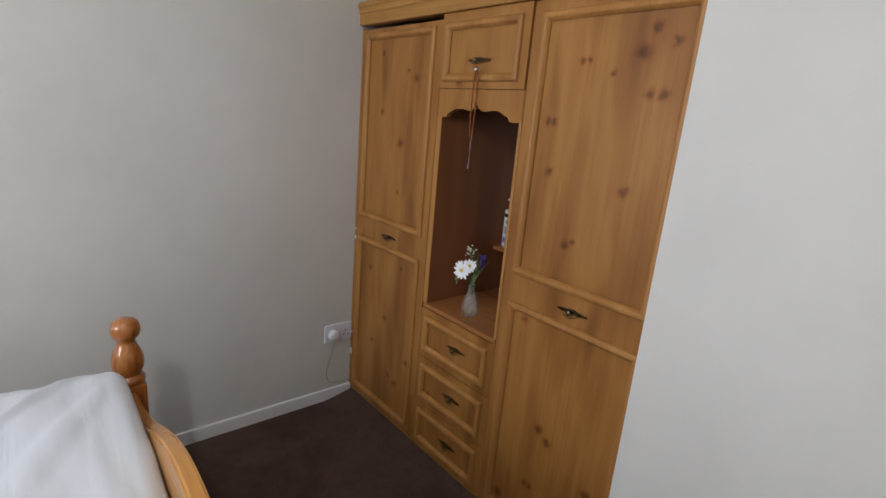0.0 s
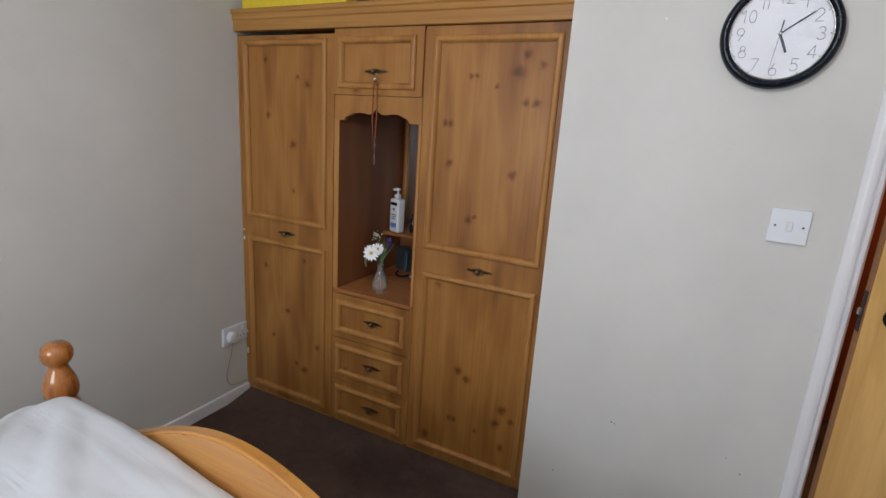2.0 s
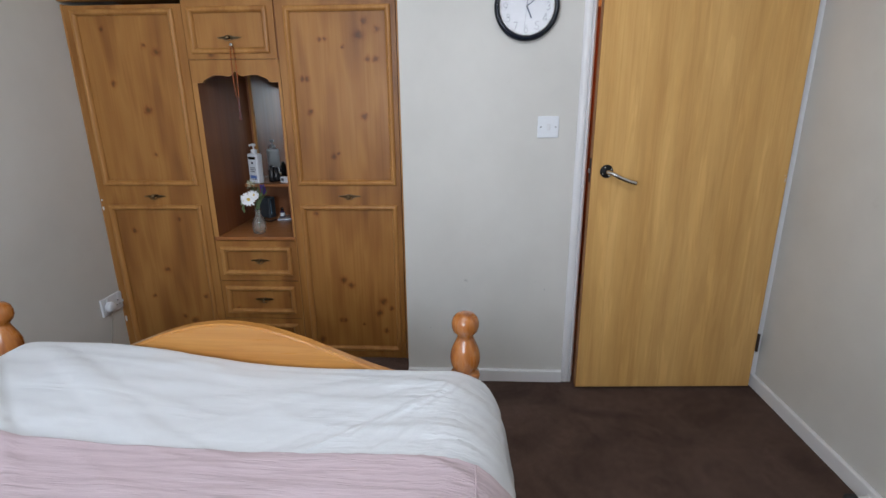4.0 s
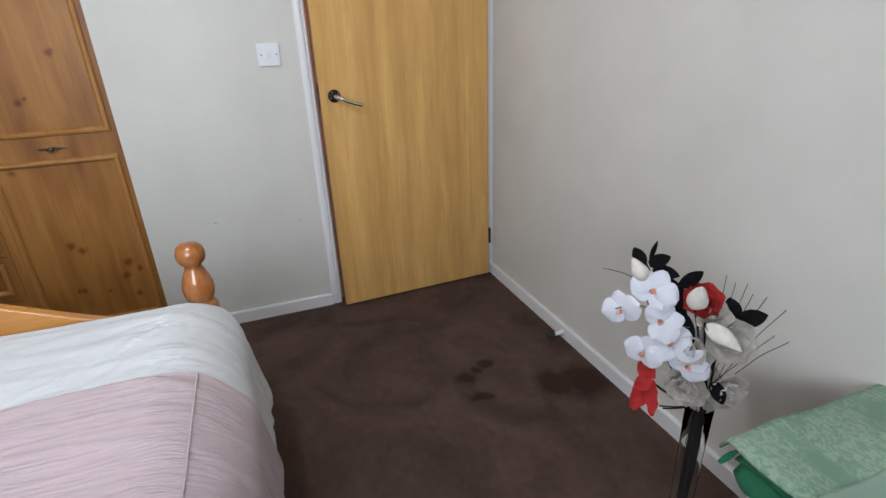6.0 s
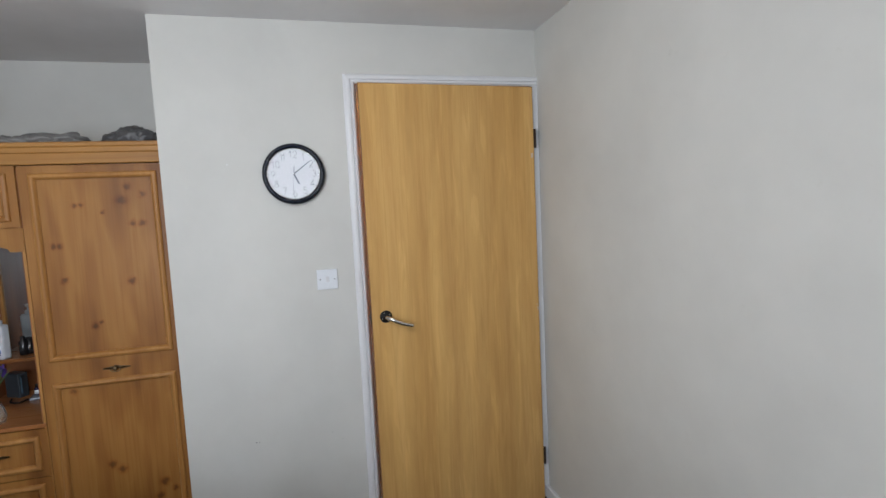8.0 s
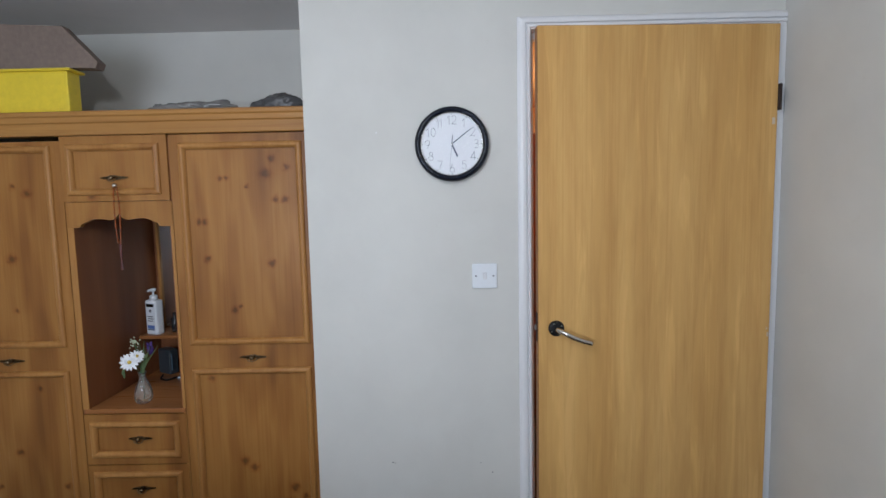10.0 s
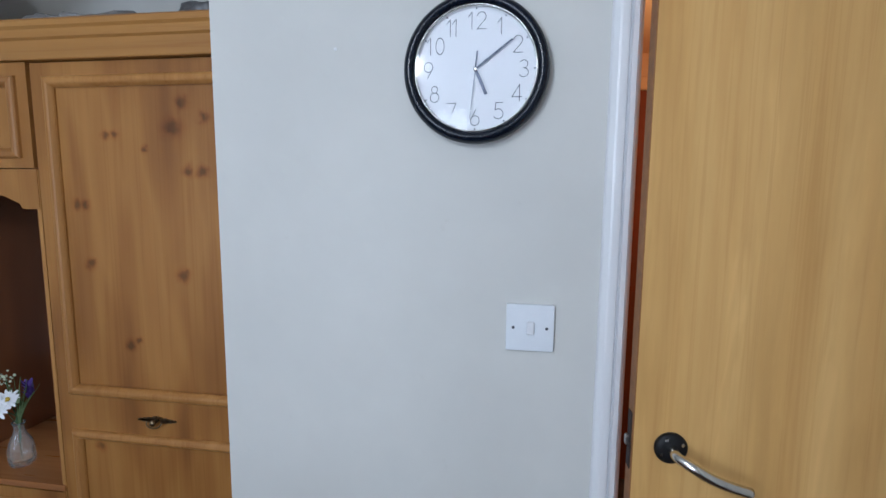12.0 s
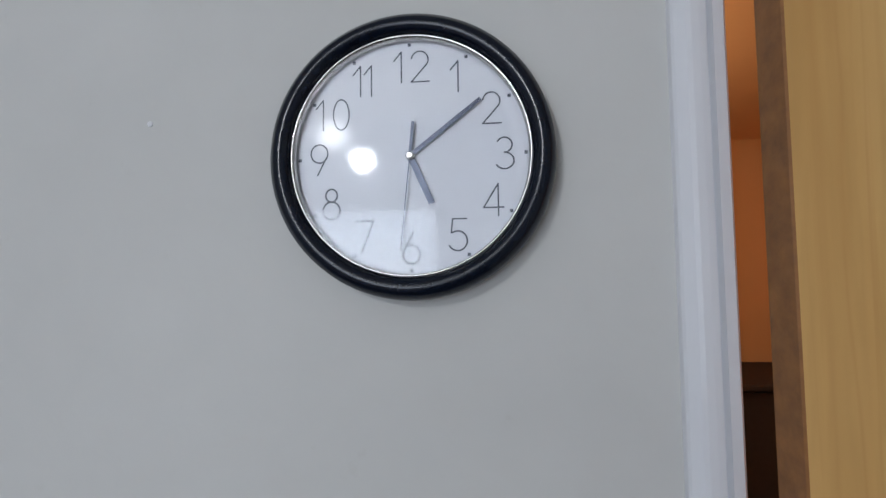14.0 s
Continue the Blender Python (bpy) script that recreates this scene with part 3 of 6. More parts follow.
for y, z, w, h in ((0.012, 1.685, 0.010, 0.022), (0.006, 0.965, 0.006, 0.016), (0.010, 0.985, 0.004, 0.006)):
    part("filler_patch", box((O.x - TD - 0.0008, O.y + y - w / 2, z - h / 2), (O.x - TD + 0.0005, O.y + y + w / 2, z + h / 2), 0.0003), M_FILLER, door, "pale chip of filler")
door.rotation_euler = (0, 0, radians(2.6))

# ---- light switch ----
sw = thing("light_switch", (0.0, 1.028, 1.138), "white plastic single light switch on the magnolia wall", "light switch")
bm = box((-0.0095, 0.985, 1.139), (0.0, 1.071, 1.225), 0.0025, seg=2)
part("switch_plate", bm, M_WHITEPL, sw)
bm = box((-0.0135, 1.020, 1.170), (-0.009, 1.034, 1.194), 0.0015)
for v in bm.verts:
    if v.co.z > 1.19 and v.co.x < -0.011:
        v.co.x += 0.0022
part("rocker", bm, M_CREAMPL, sw)
for y in (1.058, 0.998):
    part("screw", lathe([(0.0028, -0.0005), (0.0028, 0.0008), (0.001, 0.001)], (-0.0095, y, 1.182), "-x", 12), M_INK, sw, "dark screw head")

# ---- wall clock ----
CY, CZ, CR = 1.1335, 1.635, 0.1258
clock = thing("wall_clock", (0.0, CY, CZ - CR), "round wall clock with a black rim and white dial", "clock")
rim = [(CR - 0.006, 0.0), (CR - 0.001, 0.006), (CR, 0.016), (CR - 0.002, 0.026), (CR - 0.008, 0.0325), (CR - 0.014, 0.033), (CR - 0.0185, 0.029), (CR - 0.020, 0.022)]
bm = bmesh.new()
N = 96
rings = []
for r, h in rim:
    rings.append([bm.verts.new((-h, CY + r * math.cos(2 * math.pi * i / N), CZ + r * math.sin(2 * math.pi * i / N))) for i in range(N)])
for a, b in zip(rings, rings[1:]):
    for i in range(N):
        bm.faces.new((a[i], a[(i + 1) % N], b[(i + 1) % N], b[i]))
bm.faces.new(rings[0])
bmesh.ops.recalc_face_normals(bm, faces=bm.faces)
part("rim", bm, M_BLUEBLACK, clock, "glossy blue-black rounded rim", True)
bm = bmesh.new()
rings = []
for r, h in ((CR - 0.0205, 0.0215), (CR - 0.0205, 0.027), (CR - 0.0225, 0.0275), (CR - 0.0235, 0.020)):
    rings.append([bm.verts.new((-h, CY + r * math.cos(2 * math.pi * i / N), CZ + r * math.sin(2 * math.pi * i / N))) for i in range(N)])
for a, b in zip(rings, rings[1:]):
    for i in range(N):
        bm.faces.new((a[i], a[(i + 1) % N], b[(i + 1) % N], b[i]))
bmesh.ops.recalc_face_normals(bm, faces=bm.faces)
part("bezel", bm, M_CHROME, clock, "thin bright ring inside the rim", True)
part("dial", lathe([(CR - 0.0195, 0.010), (CR - 0.0195, 0.0165)], (0, CY, CZ), "-x", 96), M_DIAL, clock, "white dial with thin grey numerals")
DX = -0.0168


def arc(cy, cz, ry, rz, a0, a1, n=14):
    return [(cy + ry * math.cos(radians(a0 + (a1 - a0) * k / n)), cz + rz * math.sin(radians(a0 + (a1 - a0) * k / n))) for k in range(n + 1)]


GLYPH = {   # strokes in a cell 0.6 wide and 1 high
    "0": [arc(0.3, 0.5, 0.26, 0.5, 0, 360, 24)],
    "1": [[(0.12, 0.72), (0.36, 1.0), (0.36, 0.0)]],
    "2": [arc(0.3, 0.72, 0.27, 0.28, 170, -35, 14) + [(0.02, 0.0), (0.6, 0.0)]],
    "3": [arc(0.28, 0.76, 0.24, 0.24, 150, -90, 12), arc(0.28, 0.26, 0.29, 0.26, 90, -150, 14)],
    "4": [[(0.62, 0.26), (0.0, 0.26), (0.46, 1.0), (0.46, 0.0)]],
    "5": [[(0.55, 1.0), (0.12, 1.0), (0.07, 0.56)] + arc(0.27, 0.31, 0.3, 0.31, 125, -150, 16)],
    "6": [[(0.36, 1.0), (0.06, 0.42)], arc(0.3, 0.3, 0.28, 0.3, 0, 360, 22)],
    "7": [[(0.02, 1.0), (0.58, 1.0), (0.2, 0.0)]],
    "8": [arc(0.3, 0.78, 0.19, 0.21, 0, 360, 20), arc(0.3, 0.29, 0.28, 0.29, 0, 360, 22)],
    "9": [[(0.24, 0.0), (0.54, 0.58)], arc(0.3, 0.7, 0.28, 0.3, 0, 360, 22)],
}


def stroke(bm, pts, w, x):
    """A thin flat line on the dial."""
    for (y0, z0), (y1, z1) in zip(pts, pts[1:]):
        d = Vector((y1 - y0, z1 - z0))
        if d.length < 1e-7:
            continue
        d.normalize()
        n = Vector((-d.y, d.x)) * w / 2
        e = d * w * 0.4
        bm.faces.new([bm.verts.new((x, *p)) for p in ((y0 - e.x + n.x, z0 - e.y + n.y), (y1 + e.x + n.x, z1 + e.y + n.y), (y1 + e.x - n.x, z1 + e.y - n.y), (y0 - e.x - n.x, z0 - e.y - n.y))])


for h in range(1, 13):
    a = radians(30 * h)
    text = str(h)
    R, H = 0.0822, 0.0275
    cy, cz = CY - R * math.sin(a), CZ + (R - 0.002) * math.cos(a)
    width = 0.6 * len(text) + 0.06 * (len(text) - 1) - (0.3 if text == "11" else 0)
    bm = bmesh.new()
    step = 0.0
    for ch in text:
        for line in GLYPH[ch]:
            # the dial is read from the room, where y runs to the left
            stroke(bm, [(cy - (step + px - width / 2) * H, cz + (pz - 0.5) * H) for px, pz in line], 0.0013, DX)
        step += 0.66 if text != "11" else 0.36
    part("numeral", bm, M_INK, clock)
    by, bz = CY - 0.1 * math.sin(a), CZ + 0.1 * math.cos(a)
    part("minute_mark", box((DX - 0.0002, by - 0.0014, bz - 0.0014), (DX + 0.0005, by + 0.0014, bz + 0.0014)), M_INK, clock)


def clock_pointer(name, deg, tail, tip, w0, w1, x, mat):
    a = radians(deg)
    dy, dz = -math.sin(a), math.cos(a)
    n = (dz, -dy)
    out = []
    for r, w, s in ((-tail, w0, 1), (tip, w1, 1), (tip, w1, -1), (-tail, w0, -1)):
        out.append((CY + dy * r + n[0] * s * w / 2, CZ + dz * r + n[1] * s * w / 2))
    part(name, prism_yz(out, x, x + 0.0006), mat, clock)


M_POINTER = plain("dark_grey_metal", (0.06, 0.07, 0.10), 0.35, 0.5, 0.05)
clock_pointer("hour_pointer", 156, 0.0, 0.046, 0.0056, 0.0056, -0.0195, M_POINTER)
clock_pointer("minute_pointer", 52.5, 0.0, 0.078, 0.0040, 0.0034, -0.0205, M_POINTER)
clock_pointer("second_pointer", 186, 0.0, 0.083, 0.0010, 0.0008, -0.0215, M_POINTER)
clock_pointer("second_pointer", 6, 0.0, 0.030, 0.0026, 0.0026, -0.0215, M_POINTER)
part("pin", lathe([(0.0040, -0.005), (0.0040, 0.0), (0.0022, 0.002)], (-0.0210, CY, CZ), "-x", 16), M_CHROME, clock)
bm = bmesh.new()
txt = [[(0.0, 0.0), (0.0, 1.0), (0.5, 1.0), (0.5, 0.0), (0.0, 0.0)], [(0.8, 1.0), (0.8, 0.0), (1.3, 0.0), (1.3, 1.0)], [(1.6, 0.0), (1.85, 1.0), (2.1, 0.0)], [(2.4, 0.0), (2.4, 1.0), (2.9, 0.8), (2.4, 0.5), (2.9, 0.0)], [(3.2, 1.0), (3.8, 1.0)], [(3.5, 1.0), (3.5, 0.0)], [(4.1, 1.0), (4.6, 1.0), (4.1, 0.0), (4.6, 0.0)]]
for line in txt:
    stroke(bm, [(CY - (px - 2.3) * 0.0045, CZ - 0.037 + pz * 0.0042) for px, pz in line], 0.00045, DX)
part("lettering", bm, plain("faint_grey_ink", (0.42, 0.43, 0.46), 0.6), clock)
face = part("clock_glass", lathe([(CR - 0.0205, 0.0255), (CR - 0.0205, 0.027)], (0, CY, CZ), "-x", 96), M_CLOCKGLASS, clock, "flat clear clock glass")
face.visible_shadow = False

# ---- fitted wardrobe ----
XF = 0.125                               # front faces of the doors
MOULD = [(0.0, 0.0), (0.001, 0.006), (0.004, 0.0095), (0.008, 0.0110), (0.014, 0.0118), (0.018, 0.0105), (0.022, 0.006), (0.0245, 0.002), (0.026, -0.005)]


def pull(parent, y, z, face, size=1.0):
    """An antique brass drop pull: long cusped plate, round boss and a small bail."""
    s = 0.052 * size
    half = [(0.0, 0.010), (0.012, 0.0085), (0.016, 0.0055), (0.024, 0.0066), (0.030, 0.0038), (0.036, 0.005), (0.042, 0.0024), (0.047, 0.0032), (0.052, 0.0008)]
    k = s / 0.052
    out = [(y + a * k, z + b * k) for a, b in half] + [(y - a * k, z + b * k) for a, b in half[::-1]]
    out += [(y - a * k, z - b * k) for a, b in half[1:]] + [(y + a * k, z - b * k) for a, b in half[::-1][:-1]]
    clean = []
    for p in out:
        if not clean or (Vector(p) - Vector(clean[-1])).length > 1e-6:
            clean.append(p)
    if (Vector(clean[0]) - Vector(clean[-1])).length < 1e-6:
        clean.pop()
    h = part("handle", prism_yz(clean, face - 0.003, face), M_BRASS, parent, "antique brass drop handle")
    bm = lathe([(0.0055, 0.0), (0.004, 0.007), (0.0075, 0.012), (0.0085, 0.016), (0.005, 0.020)], (face - 0.003, y, z), "-x", 16)
    part("boss", bm, M_BRASS, h, "", True)
    bm = tube(curve_points([(face - 0.012, y + 0.020 * k, z), (face - 0.016, y + 0.016 * k, z - 0.008), (face - 0.017, y, z - 0.013), (face - 0.016, y - 0.016 * k, z - 0.008), (face - 0.012, y - 0.020 * k, z)], 4), 0.0017, 8)
    part("bail", bm, M_BRASS, h, "", True)
    return h


def framed(parent, y0, y1, z0, z1, mat, face=XF):
    part("moulding", ring_moulding(y0, y1, z0, z1, face, MOULD), M_PINE, parent)
    part("panel", box((face + 0.0042, y0 + 0.0255, z0 + 0.0255), (face + 0.0056, y1 - 0.0255, z1 - 0.0255)), mat, parent)


def slab_with_holes(y0, y1, z0, z1, holes, x0, x1):
    """A door slab whose fields are set back behind the mouldings."""
    ys = [y0] + [v for h in holes for v in (h[0], h[1])] + [y1]
    bm = bmesh.new()
    a, b = holes[0][0], holes[0][1]
    box((x0, y0, z0), (x1, a, z1), 0.0, bm)
    box((x0, b, z0), (x1, y1, z1), 0.0, bm)
    zs = [z0] + [v for h in sorted(holes, key=lambda q: q[2]) for v in (h[2], h[3])] + [z1]
    for lo, hi in zip(zs[::2], zs[1::2]):
        box((x0, a, lo), (x1, b, hi), 0.0, bm)
    box((x0 + 0.006, a, z0 + 0.01), (x1 - 0.001, b, z1 - 0.01), 0.0, bm)
    bmesh.ops.remove_doubles(bm, verts=bm.verts, dist=1e-6)
    return bm


def tall_unit(label, y0, y1, doory, top, mould, hy, mat, hlabel):
    u = thing("wardrobe", (0.4, (y0 + y1) / 2, 0.0), label, "wardrobe", "fitted wardrobe units")
    bm = bmesh.new()
    box((XF + 0.021, y0, 0.0), (AX - 0.02, y0 + 0.016, 1.70), 0.0, bm)
    box((XF + 0.021, y1 - 0.016, 0.0), (AX - 0.02, y1, 1.70), 0.0, bm)
    box((AX - 0.036, y0 + 0.016, 0.0), (AX - 0.02, y1 - 0.016, 1.70), 0.0, bm)
    box((XF + 0.021, y0 + 0.016, 0.05), (AX - 0.036, y1 - 0.016, 0.066), 0.0, bm)
    part("carcass", bm, M_PINE, u)
    part("plinth", box((XF + 0.008, y0, 0.0), (XF + 0.021, y1, 0.046), 0.001), M_PINE_H, u)
    m0, m1 = mould
    holes = [(m0 + 0.026, m1 - 0.026, 0.074 + 0.026, 0.827 - 0.026), (m0 + 0.026, m1 - 0.026, 0.918 + 0.026, 1.678 - 0.026)]
    d = part("door", slab_with_holes(doory[0], doory[1], 0.046, top, holes, XF, XF + 0.019), mat, u)
    framed(d, m0, m1, 0.074, 0.827, mat)
    framed(d, m0, m1, 0.918, 1.678, mat)
    pull(d, hy, 0.868, XF)
    return u


tall_unit("tall knotty-pine wardrobe unit with one panelled door, beside the clock wall", 1.662, 2.1755, (1.664, 2.1745), 1.708, (1.684, 2.141), 1.905, M_PINE_R, "")
tall_unit("tall knotty-pine wardrobe unit with one panelled door, in the wall corner", 2.578, 3.106, (2.580, 3.100), 1.694, (2.616, 3.072), 2.836, M_PINE_L, "")
fil = part("filler_strip", box((XF + 0.004, WE, 0.0), (XF + 0.02, 1.661, 1.705), 0.001), M_PINE)
tagged(fil, "narrow pine filler strip between wardrobe and wall", "trim", "", "structure")
fil = part("filler_strip", box((XF - 0.003, 3.101, 0.05), (XF + 0.02, 3.109, 1.70), 0.001), M_PINE)
tagged(fil, "narrow pine filler strip between wardrobe and wall", "trim", "", "structure")

M_NICHE_H = pine_print("pine_niche_floor", (0.37, 0.160, 0.055), (0.29, 0.120, 0.040), (0.19, 0.075, 0.027), rough=0.3, grain_axis="y")
unit = thing("niche_cabinet", (0.4, 2.376, 0.0), "knotty-pine centre unit with cupboard, open niche and three drawers", "cabinet")
Y0, Y1 = 2.177, 2.577
bm = bmesh.new()
box((XF + 0.004, Y0, 0.0), (AX - 0.02, Y0 + 0.012, 1.70), 0.0, bm)
box((XF + 0.004, Y1 - 0.012, 0.0), (AX - 0.02, Y1, 1.70), 0.0, bm)
box((XF + 0.02, Y0 + 0.012, 1.47), (AX - 0.02, Y1 - 0.012, 1.486), 0.0, bm)
box((XF + 0.02, Y0 + 0.012, 0.02), (AX - 0.02, Y1 - 0.012, 0.04), 0.0, bm)
part("carcass", bm, M_PINE_SHADED, unit)
bm = bmesh.new()
box((0.128, Y1 - 0.0245, 0.672), (0.628, Y1 - 0.012, 1.47), 0.0, bm)
box((0.128, Y0 + 0.012, 0.672), (0.628, Y0 + 0.0145, 1.47), 0.0, bm)
part("side_lining", bm, M_PINE_SHADED, unit)
part("back_panel", box((0.628, Y0 + 0.012, 0.66), (0.640, Y1 - 0.012, 1.47)), M_PINE_SHADED, unit)
part("mirror", box((0.6235, Y0 + 0.016, 0.873), (0.6275, Y1 - 0.054, 1.44), 0.0008), M_MIRROR, unit, "mirror glass at the back of the niche")
part("mirror_trim", box((0.612, Y1 - 0.054, 0.873), (0.6275, Y1 - 0.040, 1.47), 0.003), M_PINE, unit)
part("niche_floor", box((XF - 0.004, Y0 + 0.0005, 0.654), (0.628, Y1 - 0.012, 0.671), 0.003, seg=2), M_NICHE_H, unit)
part("shelf", box((0.461, Y0 + 0.0148, 0.855), (0.623, Y1 - 0.0248, 0.871), 0.002), M_NICHE_H, unit)
part("stile", box((XF + 0.0, Y0, 0.046), (XF + 0.004, Y0 + 0.010, 1.466), 0.0), M_PINE, unit)
part("stile", box((XF + 0.0, Y1 - 0.024, 0.671), (XF + 0.004, Y1, 1.466), 0.0), M_PINE, unit)

# shaped valance
zb, zt = 1.374, 1.468
prof = [(0.0, 0.0), (0.045, 0.0), (0.055, 0.012), (0.075, 0.020), (0.10, 0.030), (0.135, 0.030), (0.165, 0.026), (0.185, 0.034), (0.196, 0.046)]
half = [(Y1 - 0.002 - p.x, zb + p.y) for p in curve_points([(a, b, 0) for a, b in prof], 4)]
other = [(Y0 + 0.002 + (Y1 - 0.002 - y), z) for y, z in half][::-1]
outline = half + other[1:] + [(Y0 + 0.002, zt), (Y1 - 0.002, zt)]
part("valance", prism_yz(outline, XF - 0.002, XF + 0.016), M_PINE_L, unit, "wavy-edged pine valance over the niche")

cup = part("cupboard_door", slab_with_holes(2.180, 2.575, 1.470, 1.709, [(2.208 + 0.026, 2.555 - 0.026, 1.492 + 0.026, 1.680 - 0.026)], XF - 0.006, XF + 0.013), M_PINE_L, unit)
framed(cup, 2.208, 2.555, 1.492, 1.680, M_PINE_L, XF - 0.006)
pull(cup, 2.382, 1.556, XF - 0.006)
for z0, z1 in ((0.4495, 0.6500), (0.2490, 0.4455), (0.0480, 0.2450)):
    zc = (z0 + z1) / 2
    m0, m1 = zc - 0.0725, zc + 0.0725
    dr = part("drawer", slab_with_holes(2.180, 2.575, z0, z1, [(2.205 + 0.026, 2.553 - 0.026, m0 + 0.026, m1 - 0.026)], XF - 0.002, XF + 0.016), M_PINE_L, unit)
    framed(dr, 2.205, 2.553, m0, m1, M_PINE_L, XF - 0.002)
    pull(dr, 2.362, zc + 0.003, XF - 0.002, 0.9)
part("plinth", box((XF + 0.008, Y0, 0.0), (XF + 0.02, Y1, 0.046), 0.001), M_PINE_H, unit)

bm = bmesh.new()
lap = [[bm.verts.new((x, y, z)) for x, z in ((-0.02, 0.0004), (0.06, 0.014), (XF + 0.009, 0.032), (XF + 0.009, 0.0004))] for y in (WE + 0.001, YL - 0.001)]
for k in range(4):
    bm.faces.new((lap[0][k], lap[0][(k + 1) % 4], lap[1][(k + 1) % 4], lap[1][k]))
bm.faces.new(lap[0])
bm.faces.new(lap[1][::-1])
bmesh.ops.recalc_face_normals(bm, faces=bm.faces)
structure("carpet_edge", bm, M_CARPET, "dark brown carpet lapped up against the wardrobe")

corn = thing("wardrobe_cornice", (0.4, 2.37, 1.711), "plain pine cornice board along the top of the wardrobes", "cornice")
yy0, yy1 = WE + 0.0005, YL - 0.0005
section = [(XF + 0.02, 1.711), (XF - 0.016, 1.711), (XF - 0.018, 1.714), (XF - 0.018, 1.752), (XF - 0.024, 1.757), (XF - 0.024, 1.774), (XF - 0.030, 1.780), (XF - 0.030, 1.792), (XF - 0.026, 1.796), (XF + 0.02, 1.796)]
bm = bmesh.new()
a = [bm.verts.new((x, yy0, z)) for x, z in section]
b = [bm.verts.new((x, yy1, z)) for x, z in section]
bm.faces.new(a)
bm.faces.new(b[::-1])
for i in range(len(section)):
    j = (i + 1) % len(section)
    bm.faces.new((a[i], b[i], b[j], a[j]))
bmesh.ops.recalc_face_normals(bm, faces=bm.faces)
part("fascia", bm, M_PINE_H, corn)
part("top_board", box((XF + 0.02, yy0, 1.772), (AX - 0.001, yy1, 1.790)), M_PINE_H, corn)

# ---- the bed ----
BX, PR, PL = -0.85, 1.360, 2.745          # foot posts
bed = thing("bed", (-1.85, 2.05, 0.0), "varnished orange-pine double bed frame with turned foot posts", "bed")


def foot_post(y, bx, drop=0.012):
    bm = box((bx - 0.040, y - 0.040, 0.001), (bx + 0.040, y + 0.040, 0.545 - drop), 0.006, seg=2)
    prof = [(0.036, 0.543), (0.041, 0.549), (0.043, 0.556), (0.041, 0.564), (0.034, 0.570), (0.031, 0.574), (0.036, 0.582), (0.041, 0.595), (0.043, 0.610), (0.0415, 0.628), (0.036, 0.646), (0.029, 0.662), (0.024, 0.674), (0.0225, 0.681),
            (0.026, 0.687), (0.034, 0.695), (0.0385, 0.708), (0.0385, 0.722), (0.034, 0.736), (0.024, 0.746), (0.010, 0.750)]
    lathe(prof, (bx, y, -drop), "z", 40, bm)
    p = part("post", bm, M_POST, bed, "glossy orange turned post with a ball top", True)
    for f in p.data.polygons:
        f.use_smooth = f.center.z > 0.535
    return p


foot_post(PR, BX, 0.028)
foot_post(PL, BX + 0.004, 0.018)
ym = (PR + PL) / 2
out = [(PL - 0.04, 0.22), (PR + 0.04, 0.22)]
for k in range(49):
    y = PR + 0.04 + (PL - PR - 0.08) * k / 48
    t = (y - ym) / 0.63
    out.append((y, 0.52 + 0.175 * (0.5 + 0.5 * math.cos(math.pi * max(-1, min(1, t)))) - 0.012))
bm = prism_yz(out, BX - 0.016, BX + 0.018)
edges = [e for e in bm.edges if abs(e.verts[0].co.x - e.verts[1].co.x) < 1e-6 and min(v.co.z for v in e.verts) > 0.5]
bmesh.ops.bevel(bm, geom=edges, offset=0.006, segments=3, affect="EDGES")
part("footboard", bm, M_BED, bed, "arched pine footboard")
part("side_rail", box((-2.82, PR - 0.012, 0.2), (BX - 0.04, PR + 0.012, 0.34), 0.004), M_BED, bed)
part("side_rail", box((-2.82, PL - 0.012, 0.2), (BX - 0.04, PL + 0.012, 0.34), 0.004), M_BED, bed)
part("headboard", box((-2.86, PR - 0.03, 0.2), (-2.82, PL + 0.03, 0.95), 0.01), M_BED, bed)
for y in (PR, PL):
    part("head_leg", box((-2.87, y - 0.035, 0.001), (-2.80, y + 0.035, 0.2), 0.005), M_POST, bed)
mattress = whole("mattress", box((-2.81, PR + 0.02, 0.24), (-0.90, PL - 0.02, 0.50), 0.04, seg=3), M_DUVET, (-1.86, ym, 0.24), "deep mattress under the duvet", "mattress", True)
base = whole("slatted_base", box((-2.81, PR + 0.013, 0.20), (-0.895, PL - 0.013, 0.239)), M_BED, (-1.86, ym, 0.20), "pine slatted bed base under the mattress", "bed base")

DY0, DY1, DX0, DX1, TOP = 1.245, 2.846, -2.80, -0.869, 0.578
RC, LOW = 0.13, 0.24                      # corner radius in plan, height of the hem


def smooth(a, b, x):
    t = max(0.0, min(1.0, (x - a) / (b - a)))
    return t * t * (3 - 2 * t)


def shoulder(inset, w, d):
    u = max(0.0, 1 - inset / w)
    return d * (1 - math.sqrt(max(0.0, 1 - min(1.0, u) ** 2)))


def bed_top(x, y):
    """Height of the bedding: rounded shoulders at both sides, a roll against the footboard."""
    side = min(y - DY0, DY1 - y)
    z = TOP - shoulder(side, 0.168, 0.178)
    z += 0.058 * smooth(1.90, 2.42, y) * (1 - smooth(2.60, 2.75, y)) * smooth(-1.55, -1.02, x)
    z -= 0.014 * smooth(-1.25, -0.95, x) * (1 - smooth(1.7, 2.1, y))
    return z - shoulder(DX1 - x, 0.04, 0.05)


